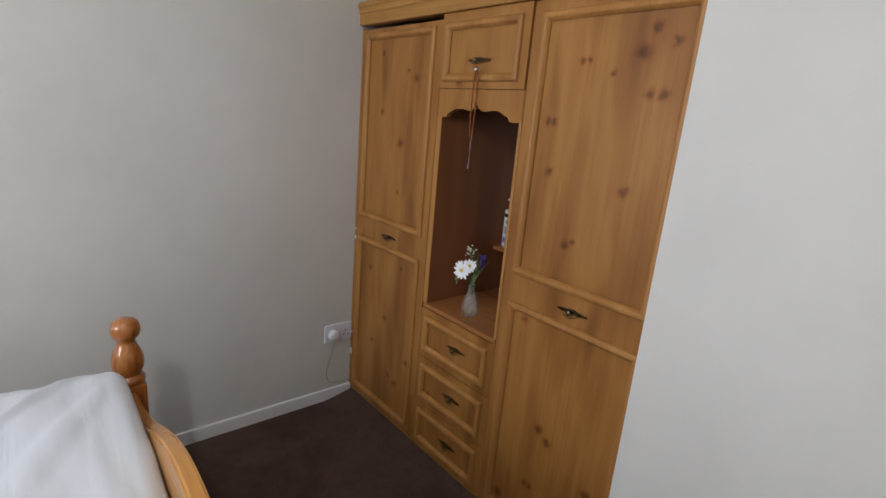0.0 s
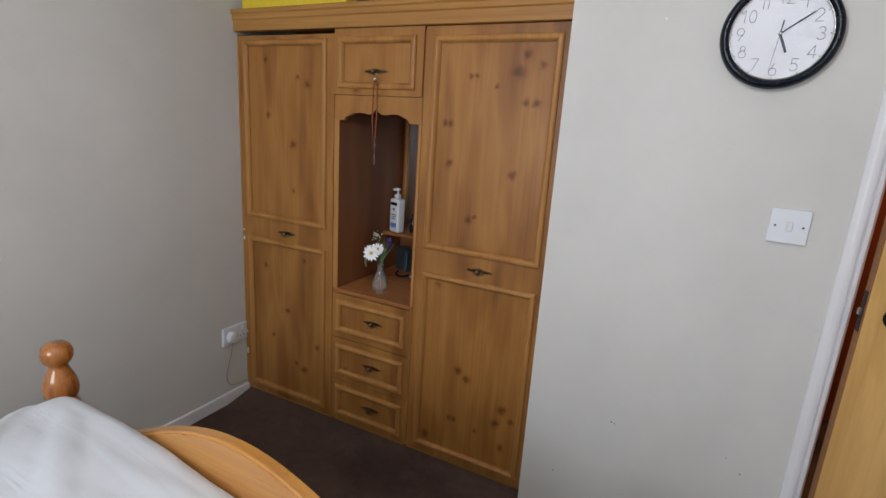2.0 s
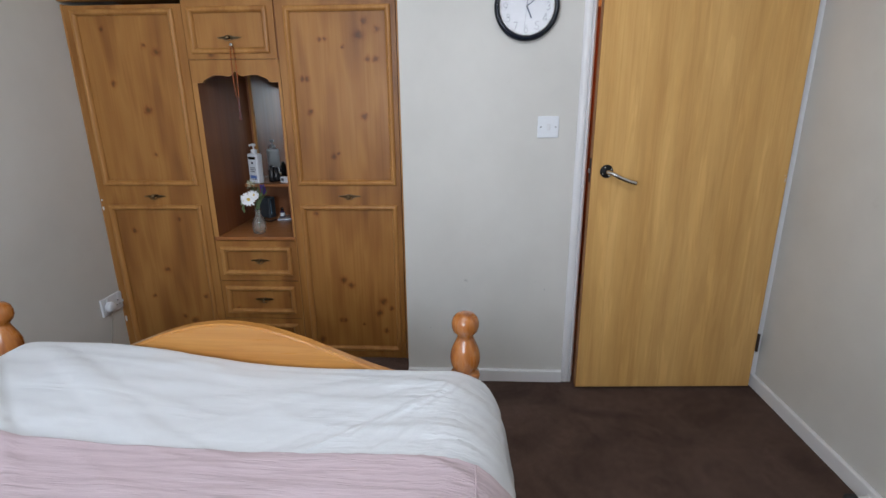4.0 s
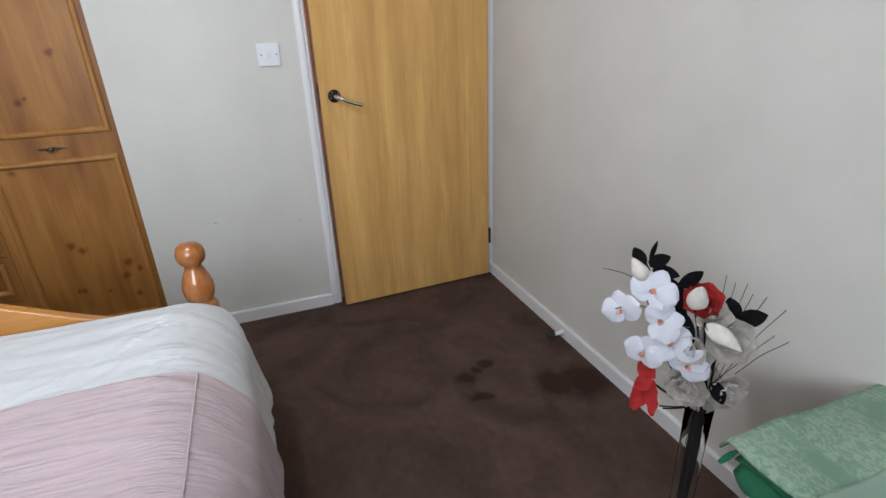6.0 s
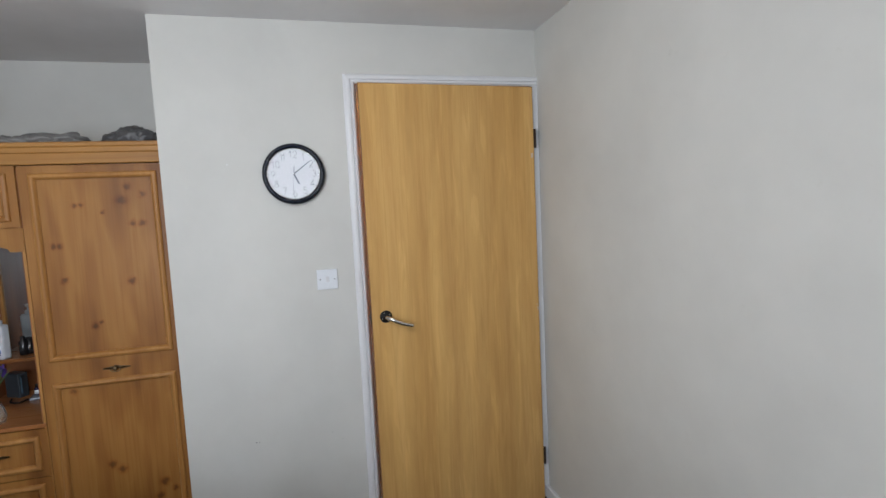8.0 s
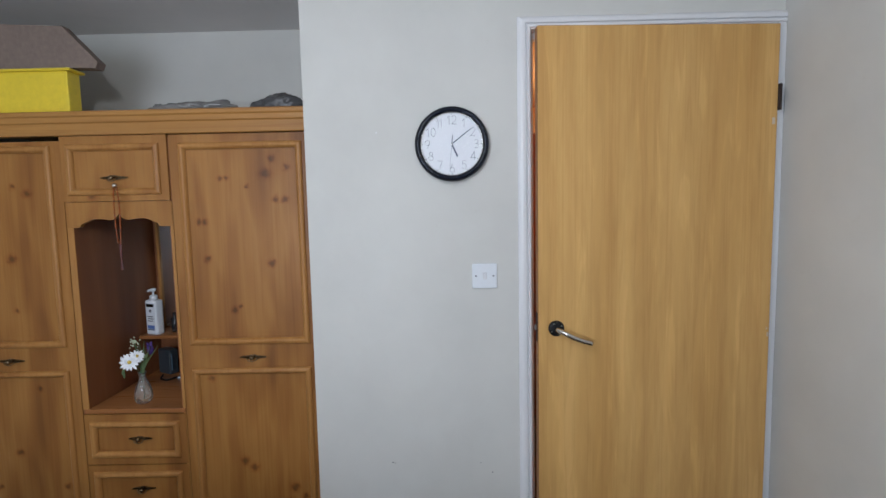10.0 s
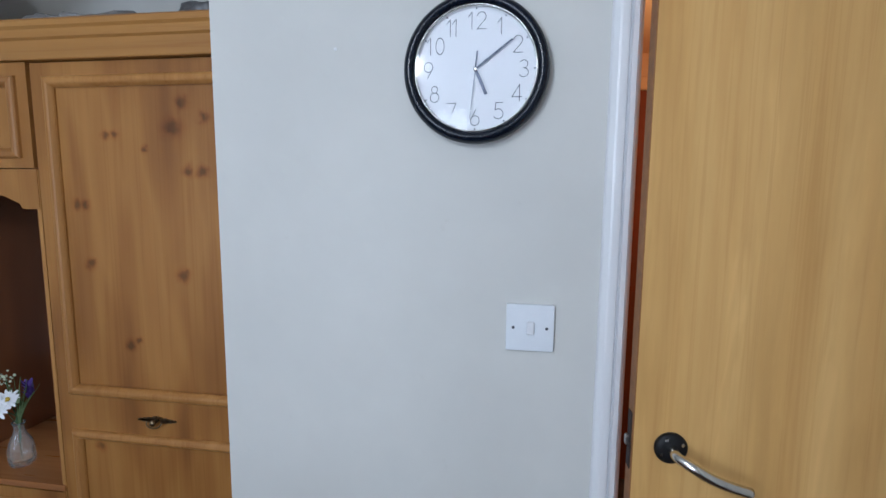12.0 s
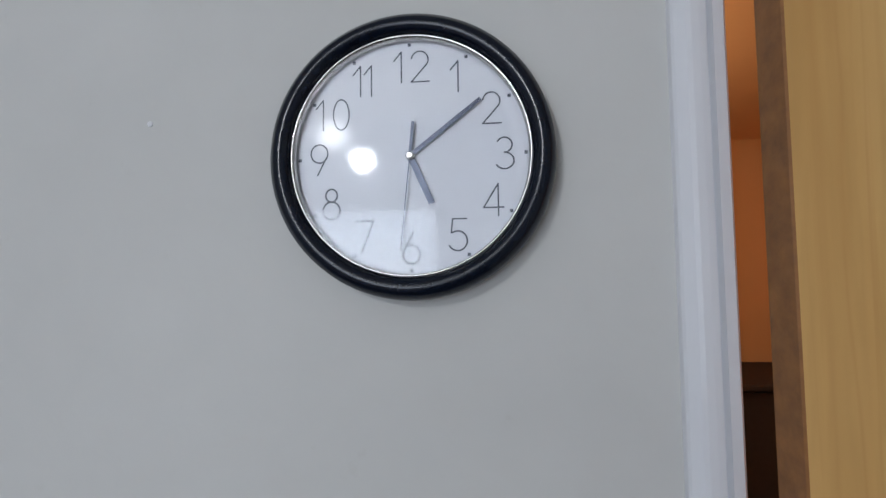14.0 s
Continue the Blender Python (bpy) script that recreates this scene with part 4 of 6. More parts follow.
def cloth_disp(x, y, z):
    """Rumples of the bedding, as an offset along the outward direction."""
    n1 = noise.noise(Vector((x * 2.0, y * 1.2, z * 2.0)))
    warp = 0.35 * noise.noise(Vector((x * 1.6, y * 1.6, 5)))
    fan = math.atan2(y - 1.15, -(x + 0.75)) * 7.5
    near = math.exp(-((x + 1.0) ** 2 + (y - 1.4) ** 2) / 0.16)
    n2 = noise.noise(Vector((x * 8 + y * 2.0 + warp * 3, y * 2.2, z * 3 + 4)))
    r1 = 1 - 2 * abs(noise.noise(Vector((x * 6.5 + y * 1.2 + warp * 4, y * 1.1 + 7, z * 2.0))))
    r2 = 1 - 2 * abs(noise.noise(Vector((x * 14 - y * 2.5 + warp * 5, y * 2.4 + 3, z * 3.0))))
    r3 = 1 - 2 * abs(noise.noise(Vector((fan * 2.4, near * 1.5, 1.7))))
    left = math.exp(-((x + 1.12) ** 2 / 0.10 + (y - 2.45) ** 2 / 0.16))
    fan2 = math.atan2(y - 3.1, -(x + 0.55))
    r4 = 1 - 2 * abs(noise.noise(Vector((fan2 * 7.5, 0.8 * warp, 9.3))))
    r5 = 1 - 2 * abs(noise.noise(Vector((x * 3.2 + y * 2.2 + warp * 3, y * 1.0 - x * 1.4, 2.2))))
    n1 += 1.9 * left * max(-0.1, r4 - 0.45) + 0.35 * max(0, r5 - 0.5)
    return 0.013 * n1 + 0.006 * n2 + (0.010 + 0.004 * near) * max(0, r1 - 0.6) + (0.006 + 0.006 * near) * max(0, r2 - 0.55) + 0.009 * near * max(0, r3 - 0.35)


def side_fold(x, y, z, drop):
    return (0.006 * noise.noise(Vector((x * 6, y * 6, z * 0.9))) + 0.003 * noise.noise(Vector((x * 17, y * 17, z * 1.6)))) * min(1.0, drop / 0.12) + 0.018 * smooth(0.0, 0.16, drop) * smooth(-1.75, -1.25, x)


def plan_ring(inset, n=460):
    """Rounded rectangle at an inset from the bed's edge, with its outward directions."""
    x0, x1, y0, y1 = DX0 + inset, DX1 - inset * 0.9, DY0 + inset, DY1 - inset
    r = max(0.0005, min(max(RC - inset * 0.55, 0.02), (y1 - y0) / 2 - 0.002))
    pts = []
    straight = [((x0 + r, y0), (x1 - r, y0)), ((x1, y0 + r), (x1, y1 - r)), ((x1 - r, y1), (x0 + r, y1)), ((x0, y1 - r), (x0, y0 + r))]
    corner = [((x1 - r, y0 + r), -90), ((x1 - r, y1 - r), 0), ((x0 + r, y1 - r), 90), ((x0 + r, y0 + r), 180)]
    counts, cn = (n * 3 // 10, n // 5 - 16, n * 3 // 10, n // 5 - 16), 16
    for (a, b), (c, a0), m in zip(straight, corner, counts):
        for k in range(m):
            f = k / m
            nrm = (b[1] - a[1], a[0] - b[0])
            ln = math.hypot(*nrm) or 1
            pts.append(((a[0] + (b[0] - a[0]) * f, a[1] + (b[1] - a[1]) * f), (nrm[0] / ln, nrm[1] / ln)))
        for k in range(cn):
            t = radians(a0 + 90 * k / cn)
            pts.append(((c[0] + r * math.cos(t), c[1] + r * math.sin(t)), (math.cos(t), math.sin(t))))
    return pts


def make_duvet():
    bm = bmesh.new()
    insets = [0.785 - 0.535 * k / 40 for k in range(40)] + [0.25 * (1 - k / 22) ** 1.5 for k in range(23)]
    grid = []
    for ins in insets:
        ring = []
        lv = smooth(0.0, 0.12, ins)
        for (x, y), (nx, ny) in plan_ring(ins):
            z = bed_top(x, y)
            d = cloth_disp(x, y, z)
            if x > DX1 - 0.06:
                d *= 0.4
            ring.append(bm.verts.new((x + nx * d * (1 - lv), y + ny * d * (1 - lv), z + d * max(lv, 0.15))))
        grid.append(ring)
    for k in range(1, 16):
        ring = []
        for (x, y), (nx, ny) in plan_ring(0.0):
            ze = bed_top(x, y)
            z = ze + (LOW - ze) * k / 15
            d = cloth_disp(x, y, z) + side_fold(x, y, z, ze - z) + 0.007 * math.sin(min(1.0, (ze - z) / 0.2) * 2.2)
            if nx > 0.5:
                d = -0.004 * k / 15
            ring.append(bm.verts.new((x + nx * d, y + ny * d, z)))
        grid.append(ring)
    n = len(grid[0])
    for a, b in zip(grid, grid[1:]):
        for i in range(n):
            bm.faces.new((a[i], a[(i + 1) % n], b[(i + 1) % n], b[i]))
    bm.faces.new(grid[0])
    bmesh.ops.recalc_face_normals(bm, faces=bm.faces)
    return bm


duvet = whole("duvet", make_duvet(), M_DUVET, (-1.85, 2.05, LOW), "white rumpled cotton duvet spread over the bed", "bedding", True)


def make_blanket():
    """A thin bedspread across the bed, that follows the duvet and hangs over both sides."""
    bm = bmesh.new()
    insets = [0.25 * (k / 22) ** 1.5 for k in range(23)]
    rows = [("skirt", -1, k / 15) for k in range(15, 0, -1)] + [("top", -1, i) for i in insets]
    rows += [("mid", 0, k / 70) for k in range(1, 70)]
    rows += [("top", 1, i) for i in insets[::-1]] + [("skirt", 1, k / 15) for k in range(1, 16)]
    NX = 240
    grid = []
    for j in range(NX + 1):
        row = []
        f = (j / NX) ** 1.25
        for kind, s, q in rows:
            if kind == "mid":
                y = DY0 + 0.25 + (DY1 - DY0 - 0.5) * q
            else:
                ins = q if kind == "top" else 0.0
                y = DY0 + ins if s < 0 else DY1 - ins
            lv = 1.0 if kind == "mid" else (smooth(0.0, 0.12, q) if kind == "top" else 0.0)
            x = -1.280 + 0.008 * noise.noise(Vector((y * 3, q * 2 if kind == "skirt" else 0, 2))) - (2.72 - 1.280) * f
            ze = bed_top(x, y)
            z = ze if kind != "skirt" else ze + (LOW + 0.02 - ze) * q
            d = cloth_disp(x, y, z)
            if kind == "skirt":
                d += side_fold(x, y, z, ze - z) + 0.007 * math.sin(min(1.0, (ze - z) / 0.2) * 2.2)
            off = 0.010 + 0.0022 * noise.noise(Vector((x * 55, y * 6, z * 20))) + 0.0026 * max(-0.3, noise.noise(Vector((x * 120, y * 12, z * 45)))) * (0.4 + 1.2 * max(0, noise.noise(Vector((x * 5, y * 5, 3)))))
            off -= 0.006 if j == 0 else 0
            w = d + off
            row.append(bm.verts.new((x, y + s * w * (1 - lv), z + (d * max(lv, 0.15) + off * lv if kind != "skirt" else 0.0))))
        grid.append(row)
    for a, b in zip(grid, grid[1:]):
        for i in range(len(a) - 1):
            bm.faces.new((a[i], a[i + 1], b[i + 1], b[i]))
    bmesh.ops.recalc_face_normals(bm, faces=bm.faces)
    return bm


blanket = whole("bedspread", make_blanket(), M_BLANKET, (-1.95, 2.05, LOW + 0.02), "pale pink crinkled muslin bedspread laid across the duvet", "bedding", True)
mod = blanket.modifiers.new("thickness", "SOLIDIFY")
mod.thickness, mod.offset = 0.004, -1


def seam_line(y, x0, x1, n, name, mat, parent, lift):
    pts = []
    for k in range(n + 1):
        x = x0 + (x1 - x0) * k / n
        z = bed_top(x, y)
        d = cloth_disp(x, y, z)
        lv = smooth(0.0, 0.12, y - DY0)
        pts.append((x, y + 0.004 * noise.noise(Vector((x * 9, 0, 7))) - (d + lift) * (1 - lv), z + d * max(lv, 0.15) + lift * lv + 0.001 * math.sin(x * 160)))
    part(name, tube(pts, 0.0021, 6), mat, parent, "", True)


seam_line(DY0 + 0.092, -1.284, -2.70, 150, "seam", M_BLANKET, blanket, 0.0112)

# ---- pendant lamp holder under the ceiling ----
pend = thing("ceiling_pendant", (LAMP_X, LAMP_Y, ZC), "white ceiling rose with a short cord and lamp holder", "ceiling lamp")
part("ceiling_rose", lathe([(0.012, -0.032), (0.035, -0.022), (0.045, -0.001)], (LAMP_X, LAMP_Y, ZC), "z", 24), M_WHITEPL, pend, "", True)
part("cord", tube([(LAMP_X, LAMP_Y, ZC - 0.03), (LAMP_X, LAMP_Y, ZC - 0.22)], 0.003, 8), M_WHITEPL, pend, "", True)
part("lamp_holder", lathe([(0.018, 0.0), (0.018, 0.035), (0.008, 0.05)], (LAMP_X, LAMP_Y, ZC - 0.255), "z", 20), M_WHITEPL, pend, "", True)

# ---- socket, plug and cable on the wall by the wardrobe ----
sock = thing("wall_socket", (0.05, YL, 0.303), "white double wall socket with a plug in it", "socket")
part("socket_plate", box((-0.018, YL - 0.010, 0.303), (0.1205, YL, 0.389), 0.003, seg=2), M_WHITEPL, sock)
for x0 in (-0.005, 0.072):
    part("rocker", box((x0 + 0.018, YL - 0.014, 0.362), (x0 + 0.030, YL - 0.009, 0.380), 0.001), M_WHITEPL, sock)
for dx, dz, w, h in ((0.0, 0.012, 0.004, 0.008), (-0.010, -0.009, 0.007, 0.004), (0.010, -0.009, 0.007, 0.004)):
    part("pin_hole", box((0.090 + dx - w / 2, YL - 0.0104, 0.338 + dz - h / 2), (0.090 + dx + w / 2, YL - 0.0098, 0.338 + dz + h / 2)), M_BLACK, sock)
plug = thing("plug", (0.022, YL - 0.010, 0.33), "round white plug with a thin grey cable", "plug")
part("plug_body", lathe([(0.018, -0.036), (0.025, -0.032), (0.027, -0.020), (0.026, -0.0105)], (0.022, YL, 0.342), "y", 28), M_WHITEPL, plug, "", True)
pts = curve_points([(0.022, YL - 0.022, 0.318), (0.016, YL - 0.020, 0.27), (0.004, YL - 0.012, 0.20), (-0.006, YL - 0.009, 0.145), (0.004, YL - 0.012, 0.105), (0.035, YL - 0.014, 0.088), (0.08, YL - 0.012, 0.084), (0.119, YL - 0.010, 0.080)], 6)
part("cable", tube(pts, 0.0022, 8), plain("grey_cable", (0.35, 0.34, 0.30), 0.5), plug, "thin grey cable", True)

# ---- door stop ----
stop = thing("door_stop", (-0.742, 0.038, 0.03), "white door stop with a black rubber tip on the skirting", "door stop")
part("stem", lathe([(0.013, 0.0), (0.013, 0.004), (0.009, 0.006), (0.009, 0.048), (0.010, 0.049)], (-0.742, 0.0385, 0.030), "y", 16), M_GLOSS, stop, "", True)
part("tip", lathe([(0.0135, -0.006), (0.0155, -0.002), (0.0155, 0.022), (0.011, 0.027)], (-0.742, 0.088, 0.030), "y", 16), M_RUBBER, stop, "black rubber tip", True)

# ---- things in the niche ----
NF = 0.6711
bot = thing("lotion_bottle", (0.494, 2.494, 0.8711), "white pump bottle of lotion with a blue-printed label", "bottle")
bz = 0.8712


def rounded_slab(cx, cy, z0, z1, wx, wy, bevel, rot=0.0):
    bm = box((-wx / 2, -wy / 2, z0), (wx / 2, wy / 2, z1), bevel, seg=3)
    bmesh.ops.rotate(bm, verts=bm.verts, cent=(0, 0, 0), matrix=Matrix.Rotation(radians(rot), 3, "Z"))
    bmesh.ops.translate(bm, verts=bm.verts, vec=(cx, cy, 0))
    return bm


BR = -22
part("bottle_body", rounded_slab(0.494, 2.494, bz, bz + 0.158, 0.042, 0.068, 0.012, BR), M_WHITEPL, bot, "", True)
part("collar", lathe([(0.016, 0.157), (0.016, 0.176), (0.012, 0.179), (0.0045, 0.180), (0.0045, 0.195), (0.011, 0.196), (0.012, 0.207), (0.008, 0.210)], (0.494, 2.494, bz), "z", 20), M_WHITEPL, bot, "", True)
part("nozzle", tube([(0.494, 2.494, bz + 0.203), (0.482, 2.504, bz + 0.203), (0.475, 2.507, bz + 0.200)], 0.0055, 10), M_WHITEPL, bot, "", True)


def label_bar(u0, u1, z0, z1, mat, name="label_bar"):
    rot = Matrix.Rotation(radians(BR), 3, "Z")
    bm = box((-0.0218, u0, bz + z0), (-0.0211, u1, bz + z1))
    bmesh.ops.rotate(bm, verts=bm.verts, cent=(0, 0, 0), matrix=rot)
    bmesh.ops.translate(bm, verts=bm.verts, vec=(0.494, 2.494, 0))
    part(name, bm, mat, bot)


M_NAVY = plain("navy_print", (0.02, 0.03, 0.10), 0.5)
label_bar(-0.024, 0.024, 0.128, 0.142, M_BLACK)
label_bar(-0.006, 0.006, 0.104, 0.116, M_INK)
for k, (a, b) in enumerate(((0.016, 0.019), (0.02, 0.017), (0.014, 0.018))):
    label_bar(-a, b, 0.082 - 0.010 * k, 0.086 - 0.010 * k, M_INK)
label_bar(-0.022, 0.022, 0.028, 0.044, plain("blue_print", (0.10, 0.18, 0.45), 0.5))
label_bar(-0.022, 0.022, 0.022, 0.026, M_NAVY)

jar = whole("black_jar", lathe([(0.024, 0.0), (0.027, 0.004), (0.027, 0.045), (0.020, 0.052), (0.020, 0.075), (0.012, 0.078)], (0.560, 2.412, bz), "z", 24), M_BLACK, (0.560, 2.412, bz), "small black cosmetics jar beside the lotion bottle", "jar", True)
jar = whole("black_jar", lathe([(0.016, 0.0), (0.018, 0.003), (0.018, 0.062), (0.010, 0.070), (0.010, 0.088), (0.006, 0.09)], (0.535, 2.425, bz), "z", 20), M_BLACK, (0.535, 2.425, bz), "slim black bottle beside the lotion bottle", "bottle", True)
pk = thing("small_carton", (0.525, 2.345, bz), "small white carton with a grey printed square", "box")
part("carton_body", rounded_slab(0.525, 2.345, bz, bz + 0.030, 0.03, 0.052, 0.001, -12), M_WHITEPL, pk)
part("print_square", rounded_slab(0.525 - 0.0155, 2.361, bz + 0.007, bz + 0.024, 0.001, 0.016, 0.0, -12), M_INK, pk)

clk = thing("alarm_clock_radio", (0.49, 2.47, NF), "dark blue-grey boxy gadget with a screen leaning in the niche", "gadget")
part("case", rounded_slab(0.55, 2.478, NF, NF + 0.115, 0.045, 0.085, 0.008, -28), plain("slate_plastic", (0.035, 0.045, 0.055), 0.35), clk, "", True)
part("screen", rounded_slab(0.5276, 2.466, NF + 0.022, NF + 0.100, 0.0015, 0.062, 0.0, -28), plain("dim_blue_screen", (0.07, 0.11, 0.15), 0.12), clk, "dim blue-grey screen")
part("cord", tube(curve_points([(0.50, 2.48, NF + 0.004), (0.45, 2.46, NF + 0.004), (0.43, 2.42, NF + 0.004), (0.47, 2.40, NF + 0.004)], 6), 0.004, 8), M_BLACK, clk, "black cord", True)
ph = thing("tissue_packet", (0.50, 2.36, NF), "flat glossy clear-wrapped packet lying in the niche", "packet")
part("wrap", rounded_slab(0.505, 2.355, NF, NF + 0.012, 0.10, 0.09, 0.005, 15), plain("silvery_wrap", (0.35, 0.38, 0.42), 0.2, 0.3, 0.3, 90), ph, "", True)
nb = thing("small_bottle", (0.50, 2.375, NF + 0.0125), "tiny dark bottle with a white label", "bottle")
part("glass_body", lathe([(0.011, 0.0), (0.012, 0.003), (0.012, 0.03), (0.007, 0.036)], (0.50, 2.375, NF + 0.0125), "z", 18), plain("violet_glass", (0.03, 0.02, 0.06), 0.15), nb, "", True)
part("label_band", lathe([(0.0124, 0.006), (0.0124, 0.024)], (0.50, 2.375, NF + 0.0125), "z", 18), M_WHITEPL, nb, "", True)
part("cap", lathe([(0.0075, 0.036), (0.008, 0.050), (0.006, 0.052)], (0.50, 2.375, NF + 0.0125), "z", 18), M_BLACK, nb, "", True)

vase = thing("glass_bud_vase", (0.185, 2.375, NF), "small pear-shaped cut-glass vase on the niche floor", "vase")
outer = [(0.018, 0.0), (0.026, 0.006), (0.031, 0.025), (0.031, 0.045), (0.025, 0.070), (0.015, 0.090), (0.0115, 0.105), (0.013, 0.118), (0.0165, 0.124)]
inner = [(0.0145, 0.124), (0.0110, 0.117), (0.0095, 0.105), (0.013, 0.090), (0.022, 0.070), (0.028, 0.045), (0.027, 0.025), (0.018, 0.010)]
bm = bmesh.new()
rings = []
for q, (r, h) in enumerate(outer + inner):
    ring = []
    for i in range(48):
        a = 2 * math.pi * i / 48
        rr = r * (1 + (0.05 * math.cos(8 * a + h * 60) if q < len(outer) and 0.004 < h < 0.1 else 0))
        ring.append(bm.verts.new((0.185 + rr * math.cos(a), 2.375 + rr * math.sin(a), NF + h)))
    rings.append(ring)
for a, b in zip(rings, rings[1:]):
    for i in range(48):
        bm.faces.new((a[i], a[(i + 1) % 48], b[(i + 1) % 48], b[i]))
bm.faces.new(rings[0][::-1])
bm.faces.new(rings[-1])
bmesh.ops.recalc_face_normals(bm, faces=bm.faces)
vg = part("vase_glass", bm, M_VASEGLASS, vase, "", True)
vg.visible_shadow = False

M_PETAL = plain("white_petal", (0.82, 0.83, 0.86), 0.6, speck=0.02)
M_YELLOW = plain("yellow_flower_centre", (0.65, 0.45, 0.05), 0.7)
M_GREEN = plain("green_stem", (0.05, 0.10, 0.035), 0.6, speck=0.2)
M_LEAF = plain("dull_green_leaf", (0.10, 0.15, 0.055), 0.6, speck=0.2)
M_PURPLE = plain("purple_flower", (0.10, 0.05, 0.28), 0.7, speck=0.2)
M_BUDS = plain("small_cream_blossom", (0.55, 0.58, 0.42), 0.7, speck=0.15)


def petal(bm, base, along, normal, length, width, cup=0.2, n=6, m=4, tip=0.35):
    """A curved petal or leaf, from its base along a direction."""
    along, normal = Vector(along).normalized(), Vector(normal).normalized()
    side = along.cross(normal).normalized()
    normal = side.cross(along).normalized()
    rows = []
    for i in range(n + 1):
        f = i / n
        w = width * 0.5 * (math.sin(math.pi * min(1, f * (1 - tip * 0.28) + 0.10 * (1 - f))) ** 0.75)
        row = []
        for j in range(m + 1):
            g = 2 * j / m - 1
            p = Vector(base) + along * (length * f) + side * (g * w) + normal * (cup * length * (f * f * 0.5 + 0.0) + cup * width * 0.4 * g * g)
            row.append(bm.verts.new(p))
        rows.append(row)
    for a, b in zip(rows, rows[1:]):
        for j in range(m):
            bm.faces.new((a[j], a[j + 1], b[j + 1], b[j]))
    return bm


rnd = random.Random(5)
posy = thing("flower_posy", (0.185, 2.375, NF + 0.01), "white daisies, purple flower and grass blades in a vase", "flowers")


def daisy(c, facing, r, parent, count=14):
    facing = Vector(facing).normalized()
    u = facing.cross(Vector((0, 0, 1))).normalized()
    w = u.cross(facing).normalized()
    fl = part("daisy_centre", lathe([(0.0, -0.001), (r * 0.2, 0.0), (r * 0.22, 0.003), (r * 0.12, 0.006)], (0, 0, 0), "z", 12), M_YELLOW, None)
    q = facing.to_track_quat("Z", "Y").to_matrix()
    o = ORIGIN[parent.name]
    for v in fl.data.vertices:
        v.co = q @ v.co + Vector(c) - o
    fl.parent = parent
    ORIGIN[fl.name] = o
    bm = bmesh.new()
    for k in range(count):
        a = 2 * math.pi * (k + rnd.uniform(-0.2, 0.2)) / count
        d = u * math.cos(a) + w * math.sin(a)
        petal(bm, Vector(c) + d * r * 0.15, d + facing * 0.12, facing, r * rnd.uniform(0.8, 0.95), r * 0.34, -0.18, 5, 3, 0.2)
    part("petal_ring", bm, M_PETAL, parent, "white daisy petals", True)


daisy((0.148, 2.397, 0.848), (-1, -0.25, 0.25), 0.034, posy)
daisy((0.165, 2.378, 0.866), (-0.7, -0.5, 0.8), 0.028, posy)
daisy((0.152, 2.424, 0.845), (-0.8, 0.5, -0.1), 0.024, posy)
for tip in ((0.150, 2.395, 0.846), (0.167, 2.379, 0.864), (0.154, 2.422, 0.843), (0.175, 2.39, 0.915), (0.20, 2.335, 0.905), (0.19, 2.36, 0.92)):
    part("stem", tube(curve_points([(0.185, 2.375, NF + 0.015), (0.186, 2.375, NF + 0.10), (0.183, 2.377, NF + 0.14), tip], 5), 0.0013, 6), M_GREEN, posy, "", True)
bm = bmesh.new()
for k in range(26):
    p = Vector((0.178 + rnd.uniform(-0.014, 0.014), 2.388 + rnd.uniform(-0.018, 0.018), 0.915 + rnd.uniform(-0.016, 0.02)))
    g = bmesh.ops.create_icosphere(bm, subdivisions=1, radius=rnd.uniform(0.0022, 0.004))
    bmesh.ops.translate(bm, verts=g["verts"], vec=p)
part("blossom_cluster", bm, M_BUDS, posy, "tiny cream blossoms")["kind"] = "stuff"
bm = bmesh.new()
for k in range(26):
    a = rnd.uniform(0, 6.3)
    petal(bm, (0.190, 2.338, 0.862 + 0.0014 * k), (math.cos(a) * 0.6, math.sin(a) * 0.6, 1.2), (math.cos(a), math.sin(a), 0), 0.024, 0.011, 0.3, 4, 2)
part("purple_flower", bm, M_PURPLE, posy, "small purple flower")
bm = bmesh.new()
for k in range(22):
    dy = rnd.uniform(-0.085, -0.01) if k < 17 else rnd.uniform(0.0, 0.02)
    z = 0.885 + rnd.uniform(-0.02, 0.04)
    tube(curve_points([(0.186, 2.373, NF + 0.11), (0.185, 2.370 + dy * 0.25, 0.83), (0.185 + rnd.uniform(-0.01, 0.015), 2.372 + dy, z)], 5), 0.0026, 5, bm, 0.25)
part("grass_blade", bm, M_LEAF, posy, "thin green grass blades")["kind"] = "stuff"
for by, bz2, ay, az in ((2.425, 0.842, 0.6, -0.8), (2.415, 0.835, 0.9, -0.3), (2.428, 0.822, 0.3, -1), (2.40, 0.852, 1, 0.2), (2.35, 0.86, -0.8, 0.6), (2.435, 0.808, -0.3, -1)):
    part("leaf", petal(bmesh.new(), (0.165, by, bz2), (-0.2, ay, az), (-1, 0.2, 0.2), 0.028, 0.013, 0.2, 5, 3), M_LEAF, posy, "", True)
part("stem", tube(curve_points([(0.183, 2.38, NF + 0.12), (0.17, 2.41, 0.845), (0.165, 2.43, 0.825), (0.165, 2.436, 0.80)], 5), 0.001, 6), M_GREEN, posy)

